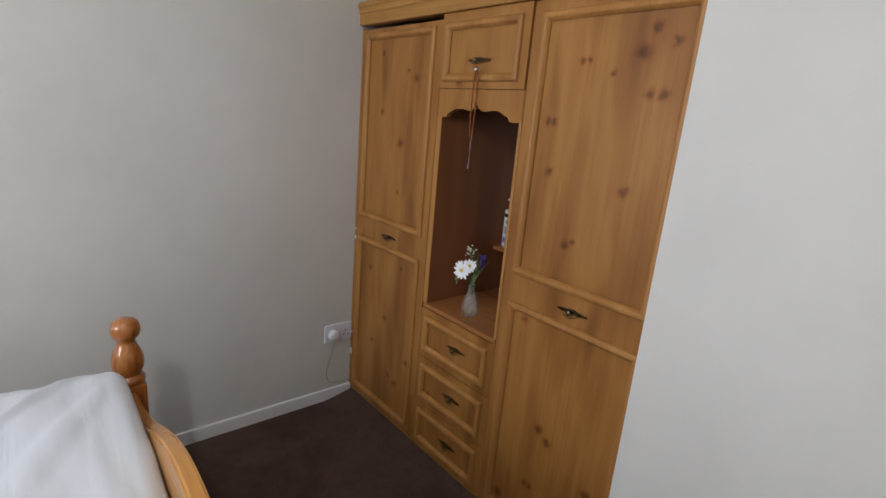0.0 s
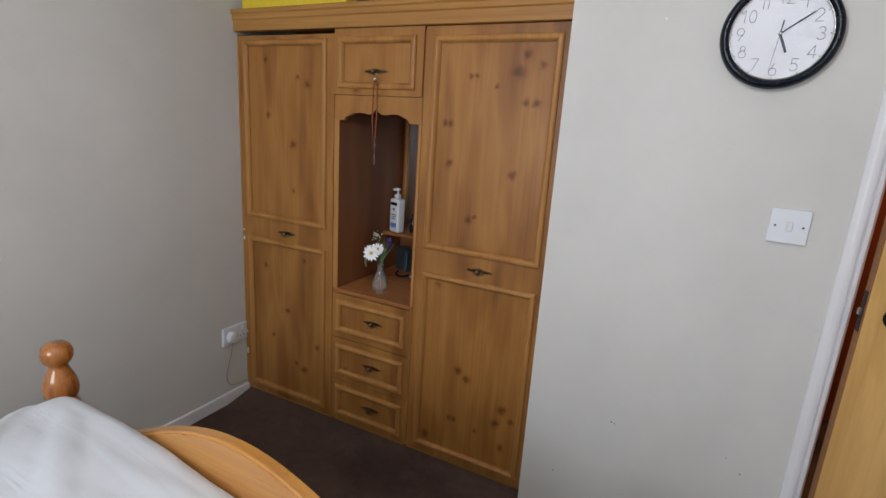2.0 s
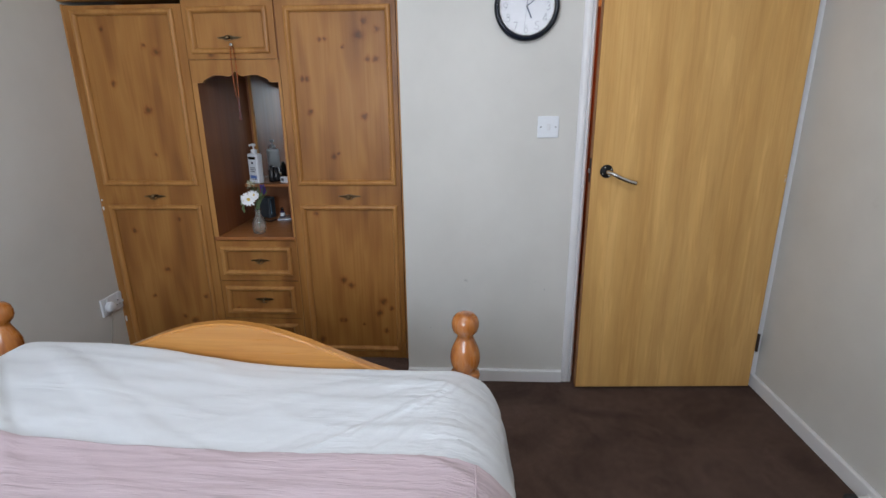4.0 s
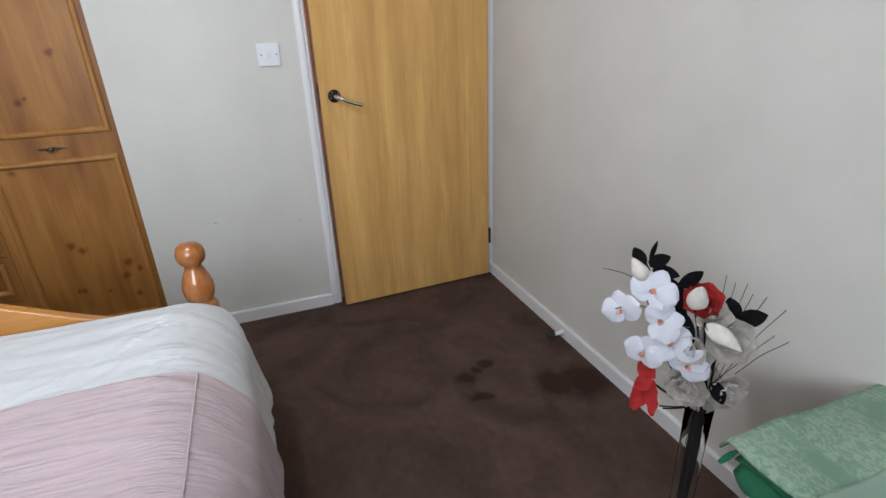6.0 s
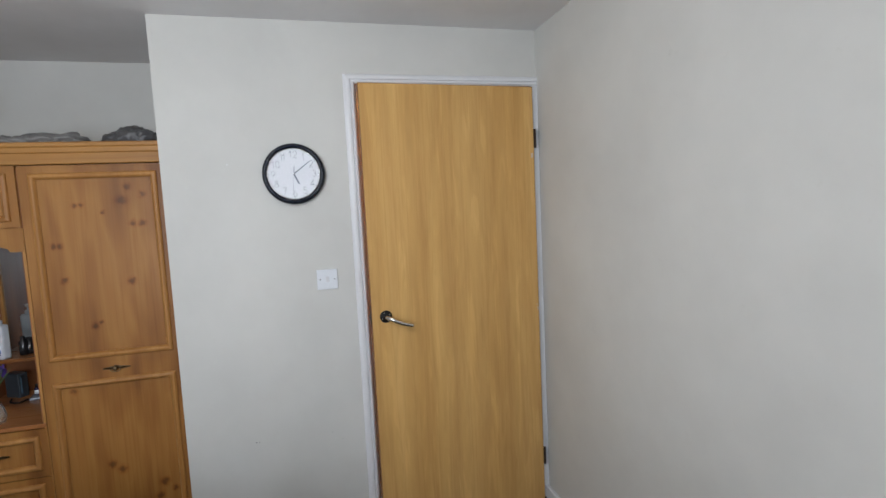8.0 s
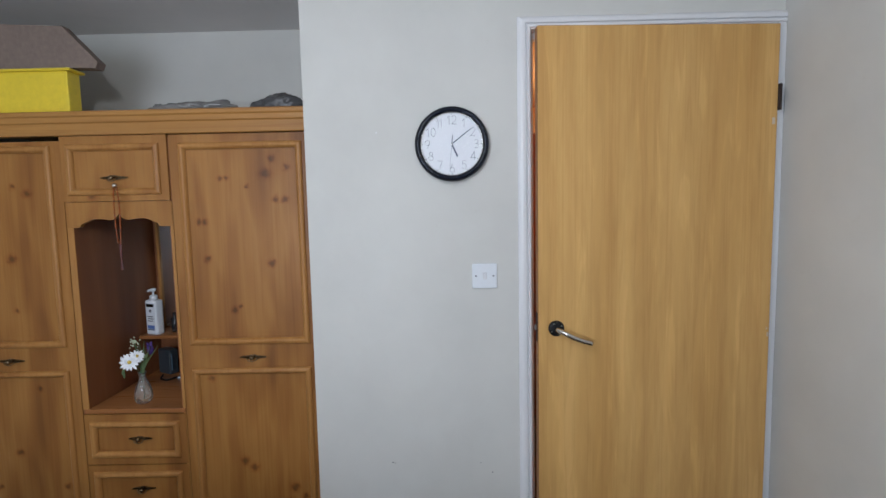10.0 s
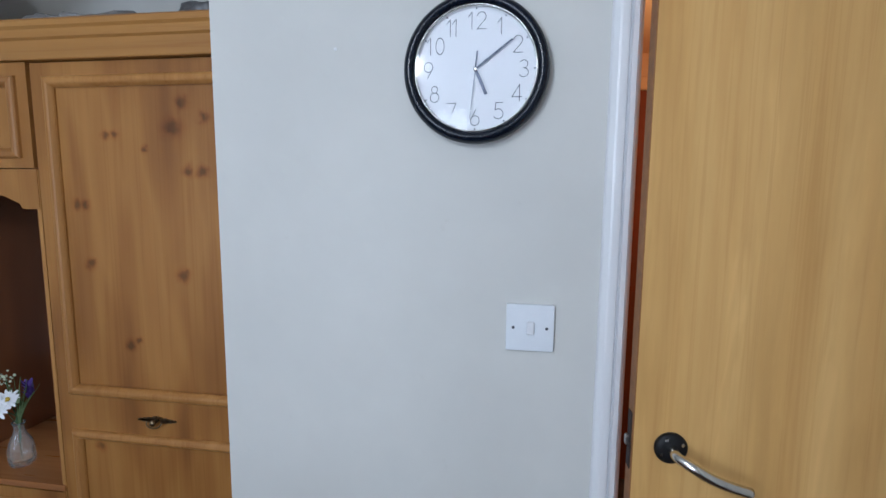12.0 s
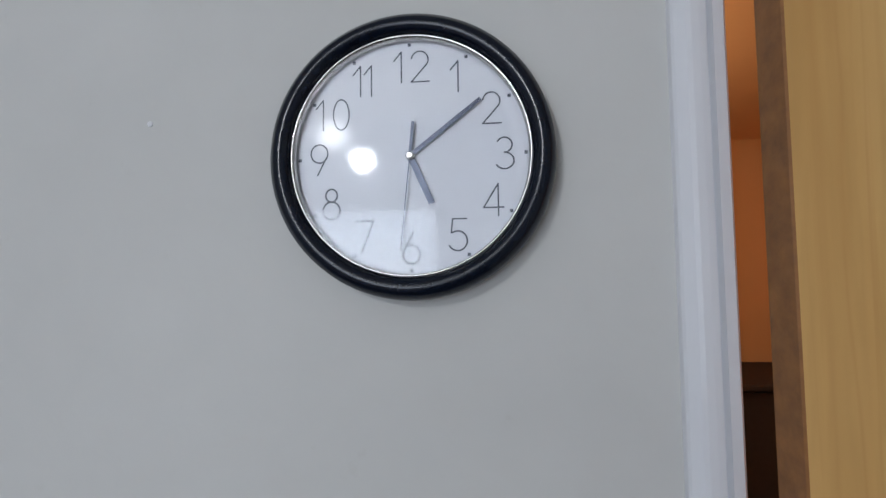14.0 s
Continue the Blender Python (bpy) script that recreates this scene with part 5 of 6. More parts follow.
# ---- prayer beads on the cupboard handle ----
beads = thing("bead_string", (XF - 0.02, 2.372, 1.55), "string of amber and red beads hung from the brass handle", "beads")
M_AMBER = plain("amber_bead", (0.34, 0.085, 0.020), 0.25, speck=0.2)
M_RED = plain("dark_red_bead", (0.10, 0.014, 0.010), 0.3, speck=0.2)
part("charm", lathe([(0.004, 0.0), (0.0085, 0.003), (0.009, 0.010), (0.005, 0.016)], (XF - 0.030, 2.366, 1.518), "z", 16), M_CHROME, beads, "small silver charm", True)
bm, bm2 = bmesh.new(), bmesh.new()
for s, target in ((1, bm), (-1, bm)):
    for k in range(36):
        f = k / 35
        y = 2.367 + s * (0.0045 + 0.006 * math.sin(math.pi * f) ** 0.7 * (1 - 0.3 * f))
        z = 1.522 - 0.205 * f
        g = bmesh.ops.create_icosphere(target if k % 9 else bm2, subdivisions=1, radius=0.0033)
        bmesh.ops.translate(target if k % 9 else bm2, verts=g["verts"], vec=(XF - 0.026 + 0.0006 * math.sin(k), y, z))
part("bead_row", bm, M_AMBER, beads, "small amber beads", True)["kind"] = "stuff"
part("marker_bead", bm2, M_RED, beads, "dark red beads", True)["kind"] = "stuff"
part("tassel_head", lathe([(0.003, 0.0), (0.0045, 0.01), (0.004, 0.045), (0.0025, 0.05)], (XF - 0.024, 2.365, 1.262), "z", 12), M_RED, beads, "", True)
bm = bmesh.new()
for k in range(14):
    a = k / 14 * 6.28
    tube([(XF - 0.024, 2.365, 1.264), (XF - 0.024 + 0.003 * math.cos(a), 2.365 + 0.003 * math.sin(a), 1.24), (XF - 0.024 + 0.0045 * math.cos(a), 2.365 + 0.0045 * math.sin(a), 1.215)], 0.0007, 4, bm)
part("tassel", bm, M_RED, beads, "short red tassel")

# ---- things on top of the wardrobe ----
TOPZ = 1.7905
M_YEL = plain("yellow_plastic", (0.72, 0.55, 0.03), 0.4, speck=0.04)
crate = thing("storage_tub", (0.16, 2.80, TOPZ), "bright yellow plastic storage tub on the wardrobe", "storage tub")
part("tub_body", box((0.135, 2.535, TOPZ + 0.010), (0.20, 3.085, TOPZ + 0.158), 0.006, seg=2), M_YEL, crate)
for y0, y1 in ((2.97, 3.06), (2.68, 2.78)):
    part("tub_foot", box((0.128, y0, TOPZ), (0.17, y1, TOPZ + 0.012), 0.002), M_YEL, crate)
part("tub_rim", box((0.127, 2.520, TOPZ + 0.158), (0.21, 3.095, TOPZ + 0.168), 0.003), M_YEL, crate)
M_CARD = plain("brown_cardboard", (0.19, 0.145, 0.12), 0.85, speck=0.08)
cb = thing("cardboard_box", (0.26, 2.78, TOPZ + 0.169), "brown cardboard box with a slanting open end on the tub", "box")
part("box_body", prism_yz([(3.08, TOPZ + 0.170), (2.53, TOPZ + 0.170), (2.555, 2.112), (3.08, 2.14)], 0.15, 0.185), M_CARD, cb)
part("flap", prism_yz([(2.529, 1.962), (2.435, 1.958), (2.425, 1.980), (2.552, 2.114), (2.550, 2.098)], 0.145, 0.19), M_CARD, cb, "open cardboard flap sloping down")

M_BAG = plain("grey_plastic_bag", (0.20, 0.195, 0.19), 0.2, speck=0.15, scale=18)
M_BAGDARK = plain("dark_grey_bag", (0.085, 0.085, 0.088), 0.4, speck=0.15, scale=18)


def lump(c, size, seed, crumple=0.34, n=5):
    bm = bmesh.new()
    bmesh.ops.create_icosphere(bm, subdivisions=n, radius=1.0)
    for v in bm.verts:
        p = v.co.copy()
        d = 1 + crumple * noise.noise(p * 1.6 + Vector((seed, 0, 0))) + crumple * 0.55 * abs(noise.noise(p * 4.2 + Vector((0, seed, 0))))
        ridge = 1 - abs(noise.noise(p * 2.6 + Vector((seed, 3, 0)))) * 2.2
        fine = 1 - abs(noise.noise(p * 6.5 + Vector((1, seed, 2)))) * 2.2
        d += crumple * (0.35 * ridge + 0.16 * fine) - 0.4 * crumple
        z = max(p.z * d, -0.0)
        v.co = Vector((c[0] + p.x * d * size[0], c[1] + p.y * d * size[1], c[2] + z * size[2]))
    return bm


whole("plastic_bag", lump((0.28, 2.12, TOPZ), (0.13, 0.17, 0.062), 3.1), M_BAG, (0.28, 2.12, TOPZ), "crumpled grey plastic bag lying on the wardrobe", "bag", True, "", "bags on the wardrobe")
whole("plastic_bag", lump((0.30, 2.27, TOPZ), (0.08, 0.07, 0.055), 8.4), M_BAG, (0.30, 2.27, TOPZ), "small crumpled grey bag end on the wardrobe", "bag", True, "", "bags on the wardrobe")
whole("folded_blanket", lump((0.30, 1.800, TOPZ), (0.13, 0.135, 0.088), 5.7, 0.30), M_BAGDARK, (0.30, 1.795, TOPZ), "dark grey folded cloth blanket on the wardrobe", "blanket", True)
whole("white_box_lid", box((0.15, 1.645, TOPZ), (0.22, 1.735, TOPZ + 0.012), 0.002), M_WHITEPL, (0.185, 1.69, TOPZ), "thin white lid lying on the wardrobe", "lid")

# ---- artificial flowers in a tall glass vase ----
VX, VY = -1.645, 0.285
vase2 = thing("floor_vase", (VX, VY, 0.0), "tall clear glass vase holding black-stemmed artificial flowers", "vase")
outer = [(0.045, 0.001), (0.046, 0.012), (0.032, 0.030), (0.027, 0.08), (0.0275, 0.20), (0.0285, 0.32), (0.0300, 0.42)]
inner = [(0.0280, 0.42), (0.0265, 0.32), (0.0255, 0.20), (0.0250, 0.08), (0.024, 0.034)]
vg = part("vase_glass", lathe(outer + inner, (VX, VY, 0), "z", 40), M_THINGLASS, vase2, "", True)
vg.visible_shadow = False

M_BLACKLEAF = plain("black_cloth_leaf", (0.005, 0.005, 0.006), 0.8, speck=0.3, spec=0.12)
M_STEMBLACK = plain("black_stem_wrap", (0.009, 0.009, 0.009), 0.7, spec=0.2)
M_REDCLOTH = plain("red_cloth_petal", (0.36, 0.012, 0.012), 0.85, speck=0.12)
M_BUDWHITE = plain("white_foam_bud", (0.62, 0.60, 0.55), 0.6, speck=0.08)
M_ORCHID = plain("white_orchid_cloth", (0.60, 0.62, 0.70), 0.7, speck=0.02)
M_PINKLIP = plain("pink_orchid_centre", (0.66, 0.28, 0.26), 0.7, speck=0.3)
M_ORGANZA, _nt, _b = material("taupe_organza", 0.45)
_n = noise_of(_nt, place(_nt), 40, 4, 0.6)
link(_nt, ramp(_nt, _n, [(0.3, (0.34, 0.31, 0.27)), (0.7, (0.62, 0.59, 0.54))]), _b.inputs["Base Color"])
_b.inputs["Alpha"].default_value = 0.86
_b.inputs["Sheen Weight"].default_value = 0.5

bunch = thing("artificial_flowers", (VX, VY, 0.02), "artificial white orchids, red and taupe roses with black leaves", "flowers")
VIEW = Vector((-0.55, 0.62, 0.42)).normalized()
NECK = Vector((VX, VY, 0.42))


def orchid(c, turn, size, facing=VIEW):
    size *= 0.80
    c, f = Vector(c) + Vector((-0.005, -0.016, 0)), Vector(facing).normalized()
    u = f.cross(Vector((0, 0, 1))).normalized()
    w = u.cross(f).normalized()
    head = None
    for k, (deg, ln, wd) in enumerate(((0, 1.08, 1.50), (180, 1.08, 1.50), (90, 1.0, 0.98), (222, 0.95, 0.90), (318, 0.95, 0.90))):
        a = radians(deg + turn)
        d = u * math.cos(a) + w * math.sin(a)
        bm = petal(bmesh.new(), c + d * 0.003 + f * (0.004 if k < 2 else 0), d + f * rnd.uniform(0.10, 0.3), f, size * ln, size * wd, -0.22 + rnd.uniform(-0.1, 0.1), 9, 6, 0.12)
        part("orchid_petal", bm, M_ORCHID, bunch, "", True)
    bm = bmesh.new()
    for s in (-1, 0, 1):
        a = radians(270 + turn + s * 38)
        d = u * math.cos(a) + w * math.sin(a)
        petal(bm, c + f * 0.006, d + f * 0.9, f, size * 0.36, size * 0.19, 0.3, 4, 2)
    part("orchid_centre", bm, M_PINKLIP, bunch, "pink orchid centre", True)
    g = bmesh.new()
    bmesh.ops.create_icosphere(g, subdivisions=2, radius=size * 0.055)
    bmesh.ops.translate(g, verts=g.verts, vec=c + f * 0.012)
    part("orchid_eye", g, M_YELLOW, bunch, "", True)


def egg(c, along, length, r, mat, name, label=""):
    """A closed bud with a pointed tip and a spiral seam."""
    bm = bmesh.new()
    q = Vector(along).normalized().to_track_quat("Z", "Y").to_matrix()
    rings = []
    for i in range(13):
        t = i / 12
        rr = r * (math.sin(math.pi * t ** 0.8) ** 0.8 * (1 - 0.25 * t)) + 0.0006
        ring = []
        for k in range(24):
            a = 2 * math.pi * k / 24
            seam = 1 + 0.07 * math.cos(3 * a + 5 * t)
            ring.append(bm.verts.new(Vector(c) + q @ Vector((rr * seam * math.cos(a), rr * seam * math.sin(a), length * t))))
        rings.append(ring)
    for a, b in zip(rings, rings[1:]):
        for i in range(24):
            bm.faces.new((a[i], a[(i + 1) % 24], b[(i + 1) % 24], b[i]))
    bm.faces.new(rings[0][::-1])
    bm.faces.new(rings[-1])
    bmesh.ops.recalc_face_normals(bm, faces=bm.faces)
    part(name, bm, mat, bunch, label, True)


def leaf(c, along, normal, length, width, mat=None, name="leaf", cup=0.12):
    part(name, petal(bmesh.new(), c, along, normal, length, width, cup, 9, 4, 0.03), mat or M_BLACKLEAF, bunch, "", True)


def stem_to(tip, mid=None, r=0.0016, name="stem"):
    mid = mid or (NECK * 0.45 + Vector(tip) * 0.55 + Vector((0, 0, 0.03)))
    part(name, tube(curve_points([(VX + rnd.uniform(-0.012, 0.012), VY + rnd.uniform(-0.012, 0.012), 0.05), NECK + Vector((rnd.uniform(-0.012, 0.012), rnd.uniform(-0.012, 0.012), 0)), mid, tip], 7), r, 6), M_STEMBLACK, bunch, "", True)


# orchids: one hanging spray
orchid((-1.578, 0.422, 0.735), 20, 0.053)
orchid((-1.556, 0.482, 0.694), -25, 0.046, (-0.45, 0.85, 0.1))
orchid((-1.606, 0.416, 0.672), 70, 0.050)
orchid((-1.594, 0.442, 0.598), 10, 0.046, (-0.4, 0.7, 0.1))
orchid((-1.622, 0.404, 0.628), -40, 0.049)
orchid((-1.656, 0.378, 0.588), 35, 0.047, (-0.5, 0.5, 0.1))
part("spray_stem", tube(curve_points([NECK, (-1.60, 0.36, 0.56), (-1.585, 0.40, 0.66), (-1.562, 0.412, 0.735), (-1.553, 0.420, 0.765)], 7), 0.0018, 8), M_GREEN, bunch, "thin green orchid stem", True)
part("spray_stem", tube(curve_points([(-1.585, 0.40, 0.69), (-1.568, 0.44, 0.70), (-1.556, 0.478, 0.694)], 5), 0.0013, 8), M_GREEN, bunch, "", True)
# white buds
egg((-1.562, 0.412, 0.748), (0.30, 0.25, 0.60), 0.058, 0.018, M_BUDWHITE, "bud", "closed white foam bud")
egg((-1.662, 0.376, 0.728), (-0.35, 0.25, 0.9), 0.066, 0.021, M_BUDWHITE, "bud", "closed white foam bud")
egg((-1.690, 0.372, 0.705), (-0.75, -0.28, -0.35), 0.078, 0.019, M_BUDWHITE, "bud", "closed white foam bud")
for b0, t in (((-1.562, 0.412, 0.750), (0.30, 0.25, 0.60)), ((-1.662, 0.376, 0.730), (-0.35, 0.25, 0.9)), ((-1.690, 0.372, 0.706), (-0.75, -0.28, -0.35))):
    bm = bmesh.new()
    for k in range(5):
        a = k * 1.257
        petal(bm, Vector(b0), Vector(t).normalized() + Vector((math.cos(a), math.sin(a), 0.2)) * 0.7, (0, 0, 1), 0.018, 0.007, 0.1, 4, 2)
    part("calyx", bm, M_BLACKLEAF, bunch, "", True)


def rose_bloom(c, facing, size, mat, name, label, layers=3):
    c, f = Vector(c), Vector(facing).normalized()
    u = f.orthogonal().normalized()
    w = f.cross(u)
    for q in range(layers):
        n = 3 + 2 * q
        for k in range(n):
            a = 2 * math.pi * k / n + q * 0.7 + rnd.uniform(-0.2, 0.2)
            d = u * math.cos(a) + w * math.sin(a)
            open_ = 0.25 + 0.55 * q / max(1, layers - 1)
            bm = petal(bmesh.new(), c + d * 0.004, d * open_ + f * (1.05 - open_), d * -1 + f * 0.4, size * (0.75 + 0.25 * q / layers), size * (0.75 + 0.2 * q), 0.30, 7, 6, 0.1)
            for v in bm.verts:
                v.co += Vector((noise.noise(v.co * 60), noise.noise(v.co * 60 + Vector((9, 0, 0))), noise.noise(v.co * 60 + Vector((0, 9, 0))))) * size * 0.05
            part(name, bm, mat, bunch, label, True)


rose_bloom((-1.652, 0.340, 0.722), (-0.25, 0.5, 0.65), 0.043, M_REDCLOTH, "rose_petal", "")
rose_bloom((-1.640, 0.338, 0.610), (-0.45, 0.6, 0.25), 0.058, M_ORGANZA, "organza_petal", "")
rose_bloom((-1.690, 0.310, 0.655), (-0.6, 0.35, 0.3), 0.056, M_ORGANZA, "organza_petal", "")
rose_bloom((-1.640, 0.330, 0.520), (-0.4, 0.7, 0.0), 0.056, M_ORGANZA, "organza_petal", "")
rose_bloom((-1.690, 0.290, 0.530), (-0.7, 0.2, 0.0), 0.050, M_ORGANZA, "organza_petal", "")
rose_bloom((-1.668, 0.330, 0.700), (-0.5, 0.5, 0.5), 0.042, M_ORGANZA, "organza_petal", "", 2)
# the low red flower
for al, ln, wd in (((0.15, 0.35, -0.9), 0.085, 0.040), ((-0.35, 0.1, -1.0), 0.080, 0.030), ((0.35, 0.1, 0.45), 0.045, 0.040), ((0.1, 0.5, -0.2), 0.04, 0.035)):
    bm = petal(bmesh.new(), (-1.603, 0.400, 0.520), al, VIEW, ln, wd, 0.2, 9, 6, 0.15)
    for v in bm.verts:
        v.co += Vector((noise.noise(v.co * 90), noise.noise(v.co * 90 + Vector((9, 0, 0))), 0)) * 0.004
    part("red_petal", bm, M_REDCLOTH, bunch, "", True)
stem_to((-1.603, 0.400, 0.515), Vector((-1.63, 0.35, 0.47)), 0.0028)
# black leaves
for c, al, nn, ln, wd in (((-1.54, 0.400, 0.772), (0.25, 0.1, 0.35), VIEW, 0.045, 0.028), ((-1.545, 0.392, 0.776), (-0.45, -0.3, 0.35), VIEW, 0.050, 0.030), ((-1.552, 0.386, 0.768), (-0.6, -0.35, -0.05), VIEW, 0.055, 0.028),
                          ((-1.542, 0.388, 0.785), (-0.05, -0.15, 0.8), (-0.9, 0.3, 0), 0.045, 0.012), ((-1.575, 0.372, 0.752), (-0.5, -0.2, -0.5), VIEW, 0.075, 0.034), ((-1.59, 0.365, 0.72), (-0.3, -0.2, -0.9), VIEW, 0.09, 0.040),
                          ((-1.600, 0.355, 0.74), (-0.35, -0.15, 0.45), VIEW, 0.065, 0.028), ((-1.61, 0.36, 0.69), (-0.5, 0.0, -0.8), VIEW, 0.085, 0.042), ((-1.62, 0.35, 0.66), (0.1, 0.2, -0.9), VIEW, 0.07, 0.03),
                          ((-1.676, 0.272, 0.680), (0.35, -0.02, 0.55), VIEW, 0.048, 0.034), ((-1.680, 0.270, 0.680), (-0.55, -0.40, 0.40), VIEW, 0.056, 0.036), ((-1.680, 0.272, 0.676), (-0.40, -0.15, -0.7), VIEW, 0.060, 0.044),
                          ((-1.70, 0.33, 0.56), (-0.4, -0.2, -0.8), VIEW, 0.05, 0.03)):
    leaf(c, al, nn, ln, wd)
for tip in ((-1.541, 0.395, 0.775), (-1.674, 0.280, 0.692), (-1.652, 0.342, 0.722), (-1.688, 0.372, 0.704), (-1.64, 0.335, 0.61), (-1.69, 0.31, 0.65), (-1.66, 0.374, 0.727), (-1.64, 0.33, 0.52)):
    stem_to(tip, None, 0.0022)
for tip in ((-1.712, 0.182, 0.701), (-1.733, 0.229, 0.665), (-1.604, 0.231, 0.743), (-1.62, 0.22, 0.73), (-1.68, 0.20, 0.72), (-1.64, 0.21, 0.735), (-1.745, 0.20, 0.65), (-1.66, 0.215, 0.72)):
    stem_to(tip, None, 0.0007, "twig")
part("twig", tube(curve_points([(-1.552, 0.42, 0.74), (-1.535, 0.44, 0.758), (-1.494, 0.471, 0.762)], 6), 0.0012, 6, None, 0.4), M_STEMBLACK, bunch, "", True)
for tip in ((-1.585, 0.33, 0.40), (-1.60, 0.36, 0.43), (-1.69, 0.33, 0.36)):
    part("twig", tube(curve_points([NECK + Vector((0, 0, 0.02)), (NECK + Vector(tip)) / 2 + Vector((0, 0.01, 0.01)), tip], 5), 0.0018, 6), M_STEMBLACK, bunch, "", True)
bunch.location.z -= 0.022
# wrapped bundle of stems inside the vase
part("stem_bundle", tube(curve_points([(VX + 0.004, VY - 0.004, 0.04), (VX, VY, 0.2), (VX, VY + 0.002, 0.36), (VX + 0.002, VY + 0.006, 0.47)], 6), 0.0100, 12, None, 1.3), M_STEMBLACK, bunch, "black wrapped stems", True)
for k in range(5):
    a = k * 1.3
    part("organza_petal", petal(bmesh.new(), (VX + 0.01 * math.cos(a), VY + 0.01 * math.sin(a), 0.44), (0.3 * math.cos(a), 0.3 * math.sin(a), 0.9), (-math.cos(a), -math.sin(a), 0.3), 0.09, 0.075, -0.2, 7, 5, 0.1), M_ORGANZA, bunch, "", True)

# ---- green cloth over packed boxes ----
m, nt, b = material("green_patterned_cloth", 0.85, spec=0.2)
v = place(nt, (0.8, 1.2, 1.0))
motif = ramp(nt, noise_of(nt, v, 88, 2, 0.5, 1.2), [(0.44, (0, 0, 0)), (0.56, (0.70, 0.70, 0.70))])
patch = ramp(nt, noise_of(nt, v, 9, 2, 0.6), [(0.40, (0, 0, 0)), (0.50, (1, 1, 1))])
weave = noise_of(nt, v, 300, 2, 0.5)
base_c = ramp(nt, noise_of(nt, v, 5, 3, 0.5), [(0.3, (0.155, 0.265, 0.195)), (0.7, (0.20, 0.31, 0.235))])
sep = nt.nodes.new("ShaderNodeSeparateXYZ")
link(nt, nt.nodes.new("ShaderNodeNewGeometry").outputs["Position"], sep.inputs[0])
figured = ramp(nt, math2(nt, "ADD", sep.outputs["X"], 3.0), [(0.965, (0, 0, 0)), (0.975, (1, 1, 1))])
col = mix(nt, base_c, (0.31, 0.40, 0.31), mix(nt, mix(nt, motif, patch, 1.0, "MULTIPLY"), figured, 1.0, "MULTIPLY"))
link(nt, col, b.inputs["Base Color"])
bump(nt, b, weave, 0.3, 0.002)
M_GREENCLOTH = m
M_DARKGREEN = plain("dark_green_lining", (0.012, 0.13, 0.06), 0.85, speck=0.1)
M_SATINBAND = plain("pale_green_band", (0.24, 0.35, 0.28), 0.6, speck=0.03)
M_REDCARD = plain("red_printed_card", (0.50, 0.06, 0.03), 0.45, speck=0.05)
M_WHITECARD = plain("white_printed_card", (0.55, 0.52, 0.48), 0.5, speck=0.06)

low = whole("storage_box", box((-2.36, 0.030, 0.001), (-1.825, 0.385, 0.33), 0.004), M_DARK, (-2.09, 0.21, 0.0), "dark brown storage box on the floor by the wall", "storage box")
pack = thing("packing_box", (-2.09, 0.21, 0.331), "white and red printed cardboard box under the green cloth", "box")
part("box_body", box((-2.34, 0.040, 0.3315), (-1.845, 0.375, 0.455), 0.003), M_WHITECARD, pack)
part("red_panel", box((-2.20, 0.3755, 0.35), (-1.86, 0.3765, 0.42)), M_REDCARD, pack, "red printed panel")
part("red_panel", box((-1.8445, 0.06, 0.35), (-1.8435, 0.36, 0.42)), M_REDCARD, pack, "red printed panel")
for k in range(4):
    part("print_bar", box((-2.10 + 0.05 * k, 0.3755, 0.430), (-2.075 + 0.05 * k, 0.3765, 0.452)), M_INK, pack)

drape = thing("green_cloth", (-2.08, 0.21, 0.456), "folded green patterned cloth with a darker lining on a box", "cloth")


def sheet(nu, nv, f, thick, mat, name, label=""):
    bm = bmesh.new()
    up = [[bm.verts.new(f(i / nu, j / nv)) for j in range(nv + 1)] for i in range(nu + 1)]
    for i in range(nu):
        for j in range(nv):
            bm.faces.new((up[i][j], up[i + 1][j], up[i + 1][j + 1], up[i][j + 1]))
    bmesh.ops.recalc_face_normals(bm, faces=bm.faces)
    ob = part(name, bm, mat, drape, label, True)
    md = ob.modifiers.new("thickness", "SOLIDIFY")
    md.thickness, md.offset = thick, 0
    return ob


def upper(u, v):
    # u along the wall, v from the wall outward; the outer edge rolls down
    x = -1.812 - 0.56 * u
    y = 0.008 + 0.415 * min(1, v / 0.88)
    z = 0.530 + 0.012 * noise.noise(Vector((u * 5, v * 4, 1))) + 0.008 * (1 - smooth(0.0, 0.25, v)) * smooth(0.0, 0.4, u)
    z += 0.010 * math.exp(-(u / 0.12) ** 2) * smooth(0.3, 0.9, v)
    if v > 0.88:
        z -= (0.010 + 0.016 * smooth(0.1, 0.5, u)) * (v - 0.88) / 0.12
        y += 0.006 * math.sin((v - 0.88) / 0.12 * 3) + 0.0
    if u < 0.04:
        z -= 0.03 * (1 - u / 0.04) ** 2
    return (x, y, z)


sheet(40, 30, upper, 0.004, M_GREENCLOTH, "upper_layer", "pale green patterned upper side")


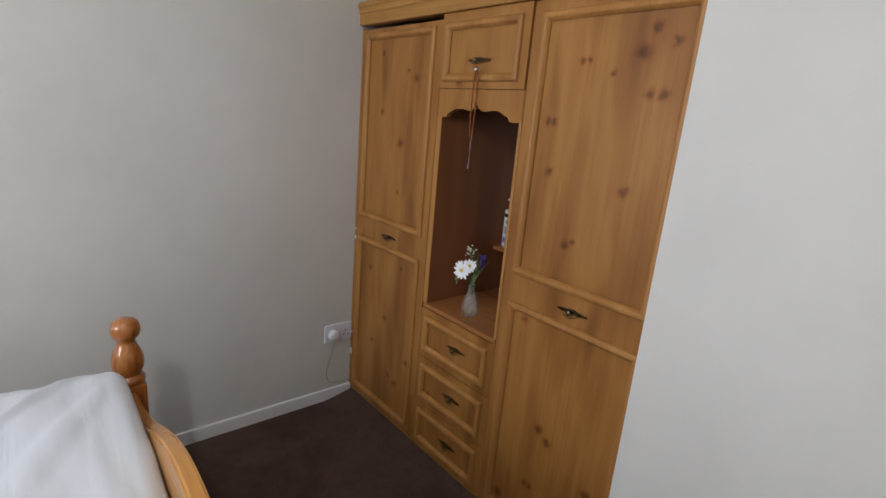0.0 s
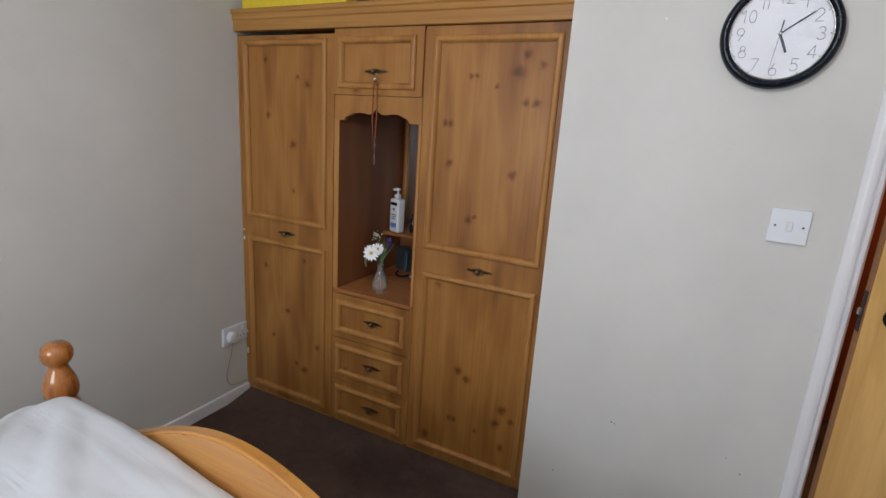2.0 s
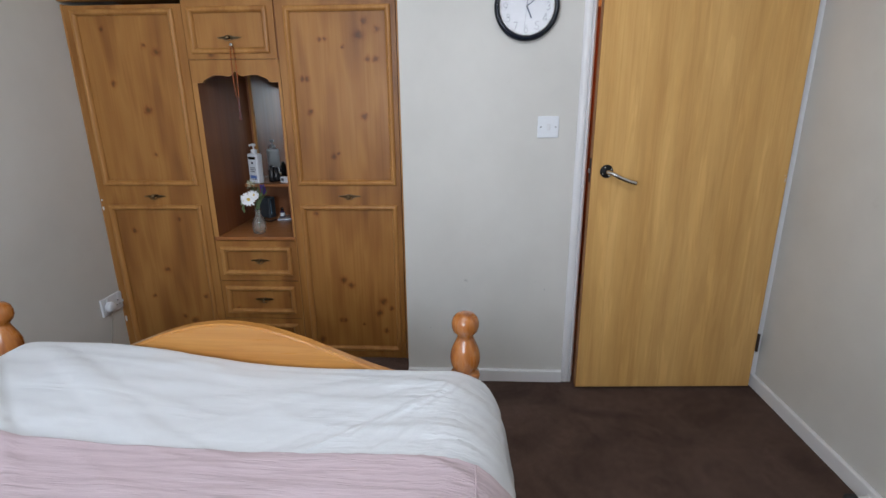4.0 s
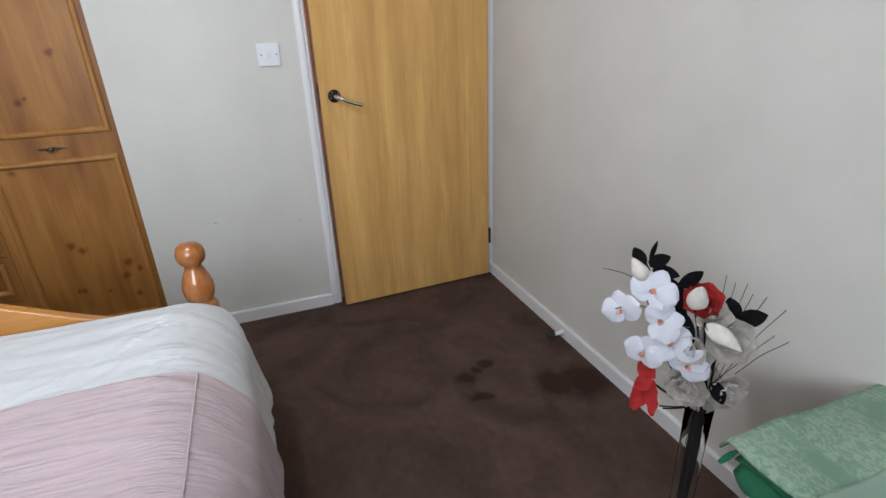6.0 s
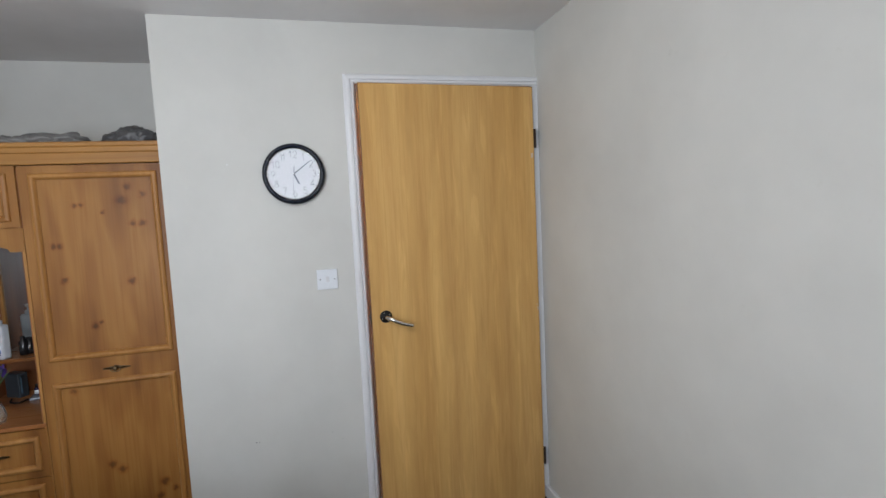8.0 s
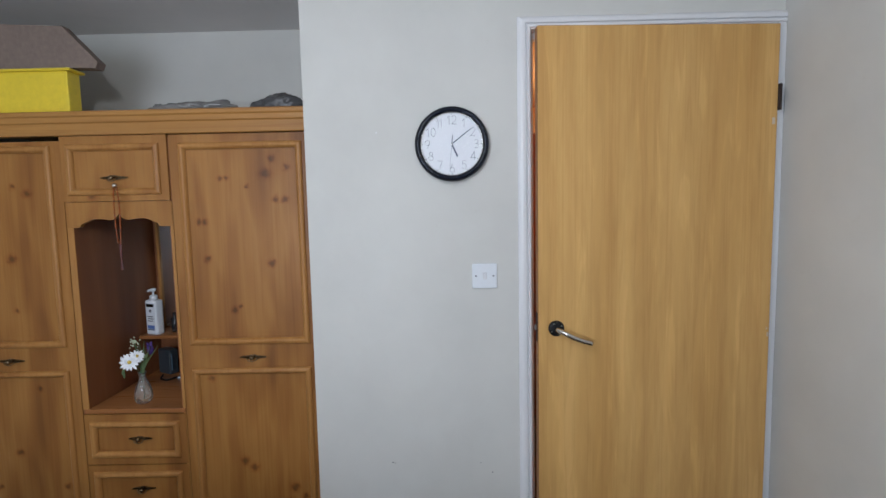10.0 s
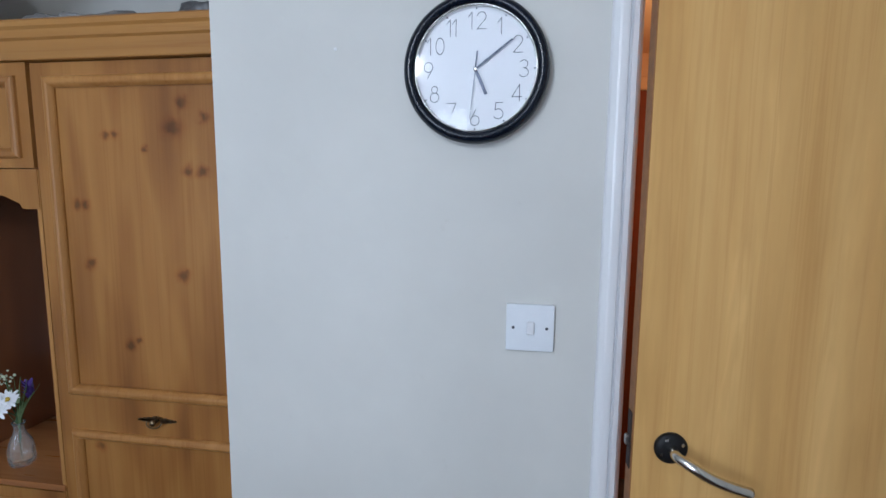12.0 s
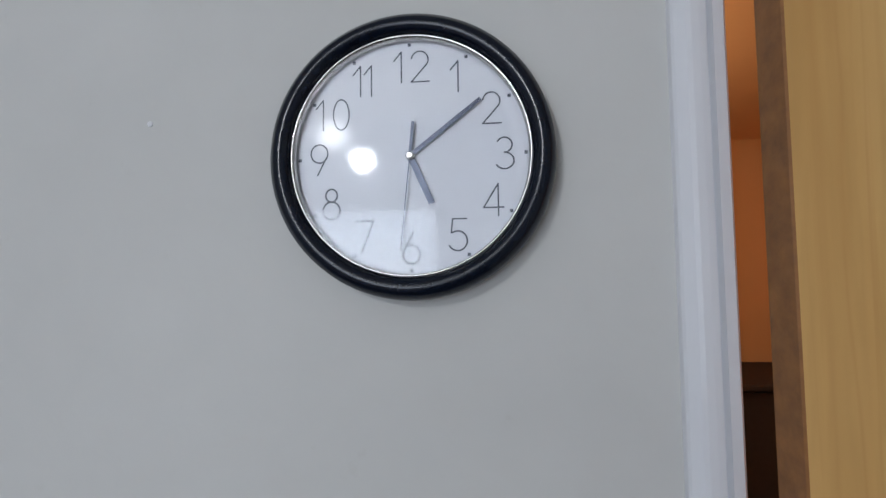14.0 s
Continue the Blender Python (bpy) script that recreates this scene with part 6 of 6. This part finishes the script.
def under(u, v):
    x = -1.822 - 0.54 * u
    y = 0.02 + 0.37 * v + 0.012 * math.sin(u * 17)
    z = 0.463 + 0.006 * abs(noise.noise(Vector((u * 7, v * 5, 4))))
    if v > 0.9:
        z -= 0.045 * (v - 0.9) / 0.1 * (0.6 + 0.4 * math.sin(u * 23))
    return (x, y, z)


sheet(40, 24, under, 0.004, M_DARKGREEN, "lining", "dark green lining")


def fold(u, v):
    # the hollow side of the fold, between the upper side and the lining
    x = -1.822 - 0.54 * u
    y = 0.405 - 0.060 * math.sin(math.pi * v) - 0.014 * v + 0.003 * math.sin(u * 19 + v * 2)
    z = 0.518 - 0.050 * v + 0.004 * math.sin(u * 23)
    return (x, y, z)


sheet(40, 10, fold, 0.003, M_DARKGREEN, "lining", "dark green lining inside the fold")
sheet(10, 24, lambda u, v: (upper(0.0, 0)[0] - 0.16 - 0.05 * u, 0.02 + 0.39 * v, upper(0.3 + 0.08 * u, v * 0.9)[2] + 0.0045), 0.001, M_SATINBAND, "woven_band", "paler woven band")
part("tie_end", petal(bmesh.new(), (-1.825, 0.395, 0.492), (0.25, 0.5, -0.6), (-0.6, 0.6, 0.3), 0.042, 0.013, 0.1, 6, 3, 0.6), M_DARKGREEN, drape, "", True)

# ---- chips where the wardrobe meets the side wall ----
for z, h in ((0.80, 0.018), (0.845, 0.008), (0.33, 0.012), (0.22, 0.03)):
    whole("plaster_chip", box((XF - 0.004, 3.097, z), (XF + 0.001, 3.105, z + h), 0.0012), M_GLOSS, (XF, 3.10, z), "small white plaster chip on the edge of the wardrobe", "plaster chip", False, "", "plaster chips by the wardrobe")

# ---- small marks on the clock wall ----
for y, z, r in ((1.527, 0.267, 0.0022), (1.358, 0.503, 0.002), (1.368, 0.505, 0.0025), (1.008, 0.463, 0.002), (1.391, 1.681, 0.003), (1.05, 0.50, 0.0015)):
    mk = whole("wall_mark", lathe([(r, 0.0), (r * 0.9, 0.0012), (r * 0.4, 0.0016)], (0, y, z), "-x", 8), M_GLOSS if z > 1.6 else M_INK, (0, y, z), "small filled screw hole in the magnolia wall" if z > 1.6 else "tiny dark nick in the magnolia wall", "wall mark", False, "", "marks on the clock wall")
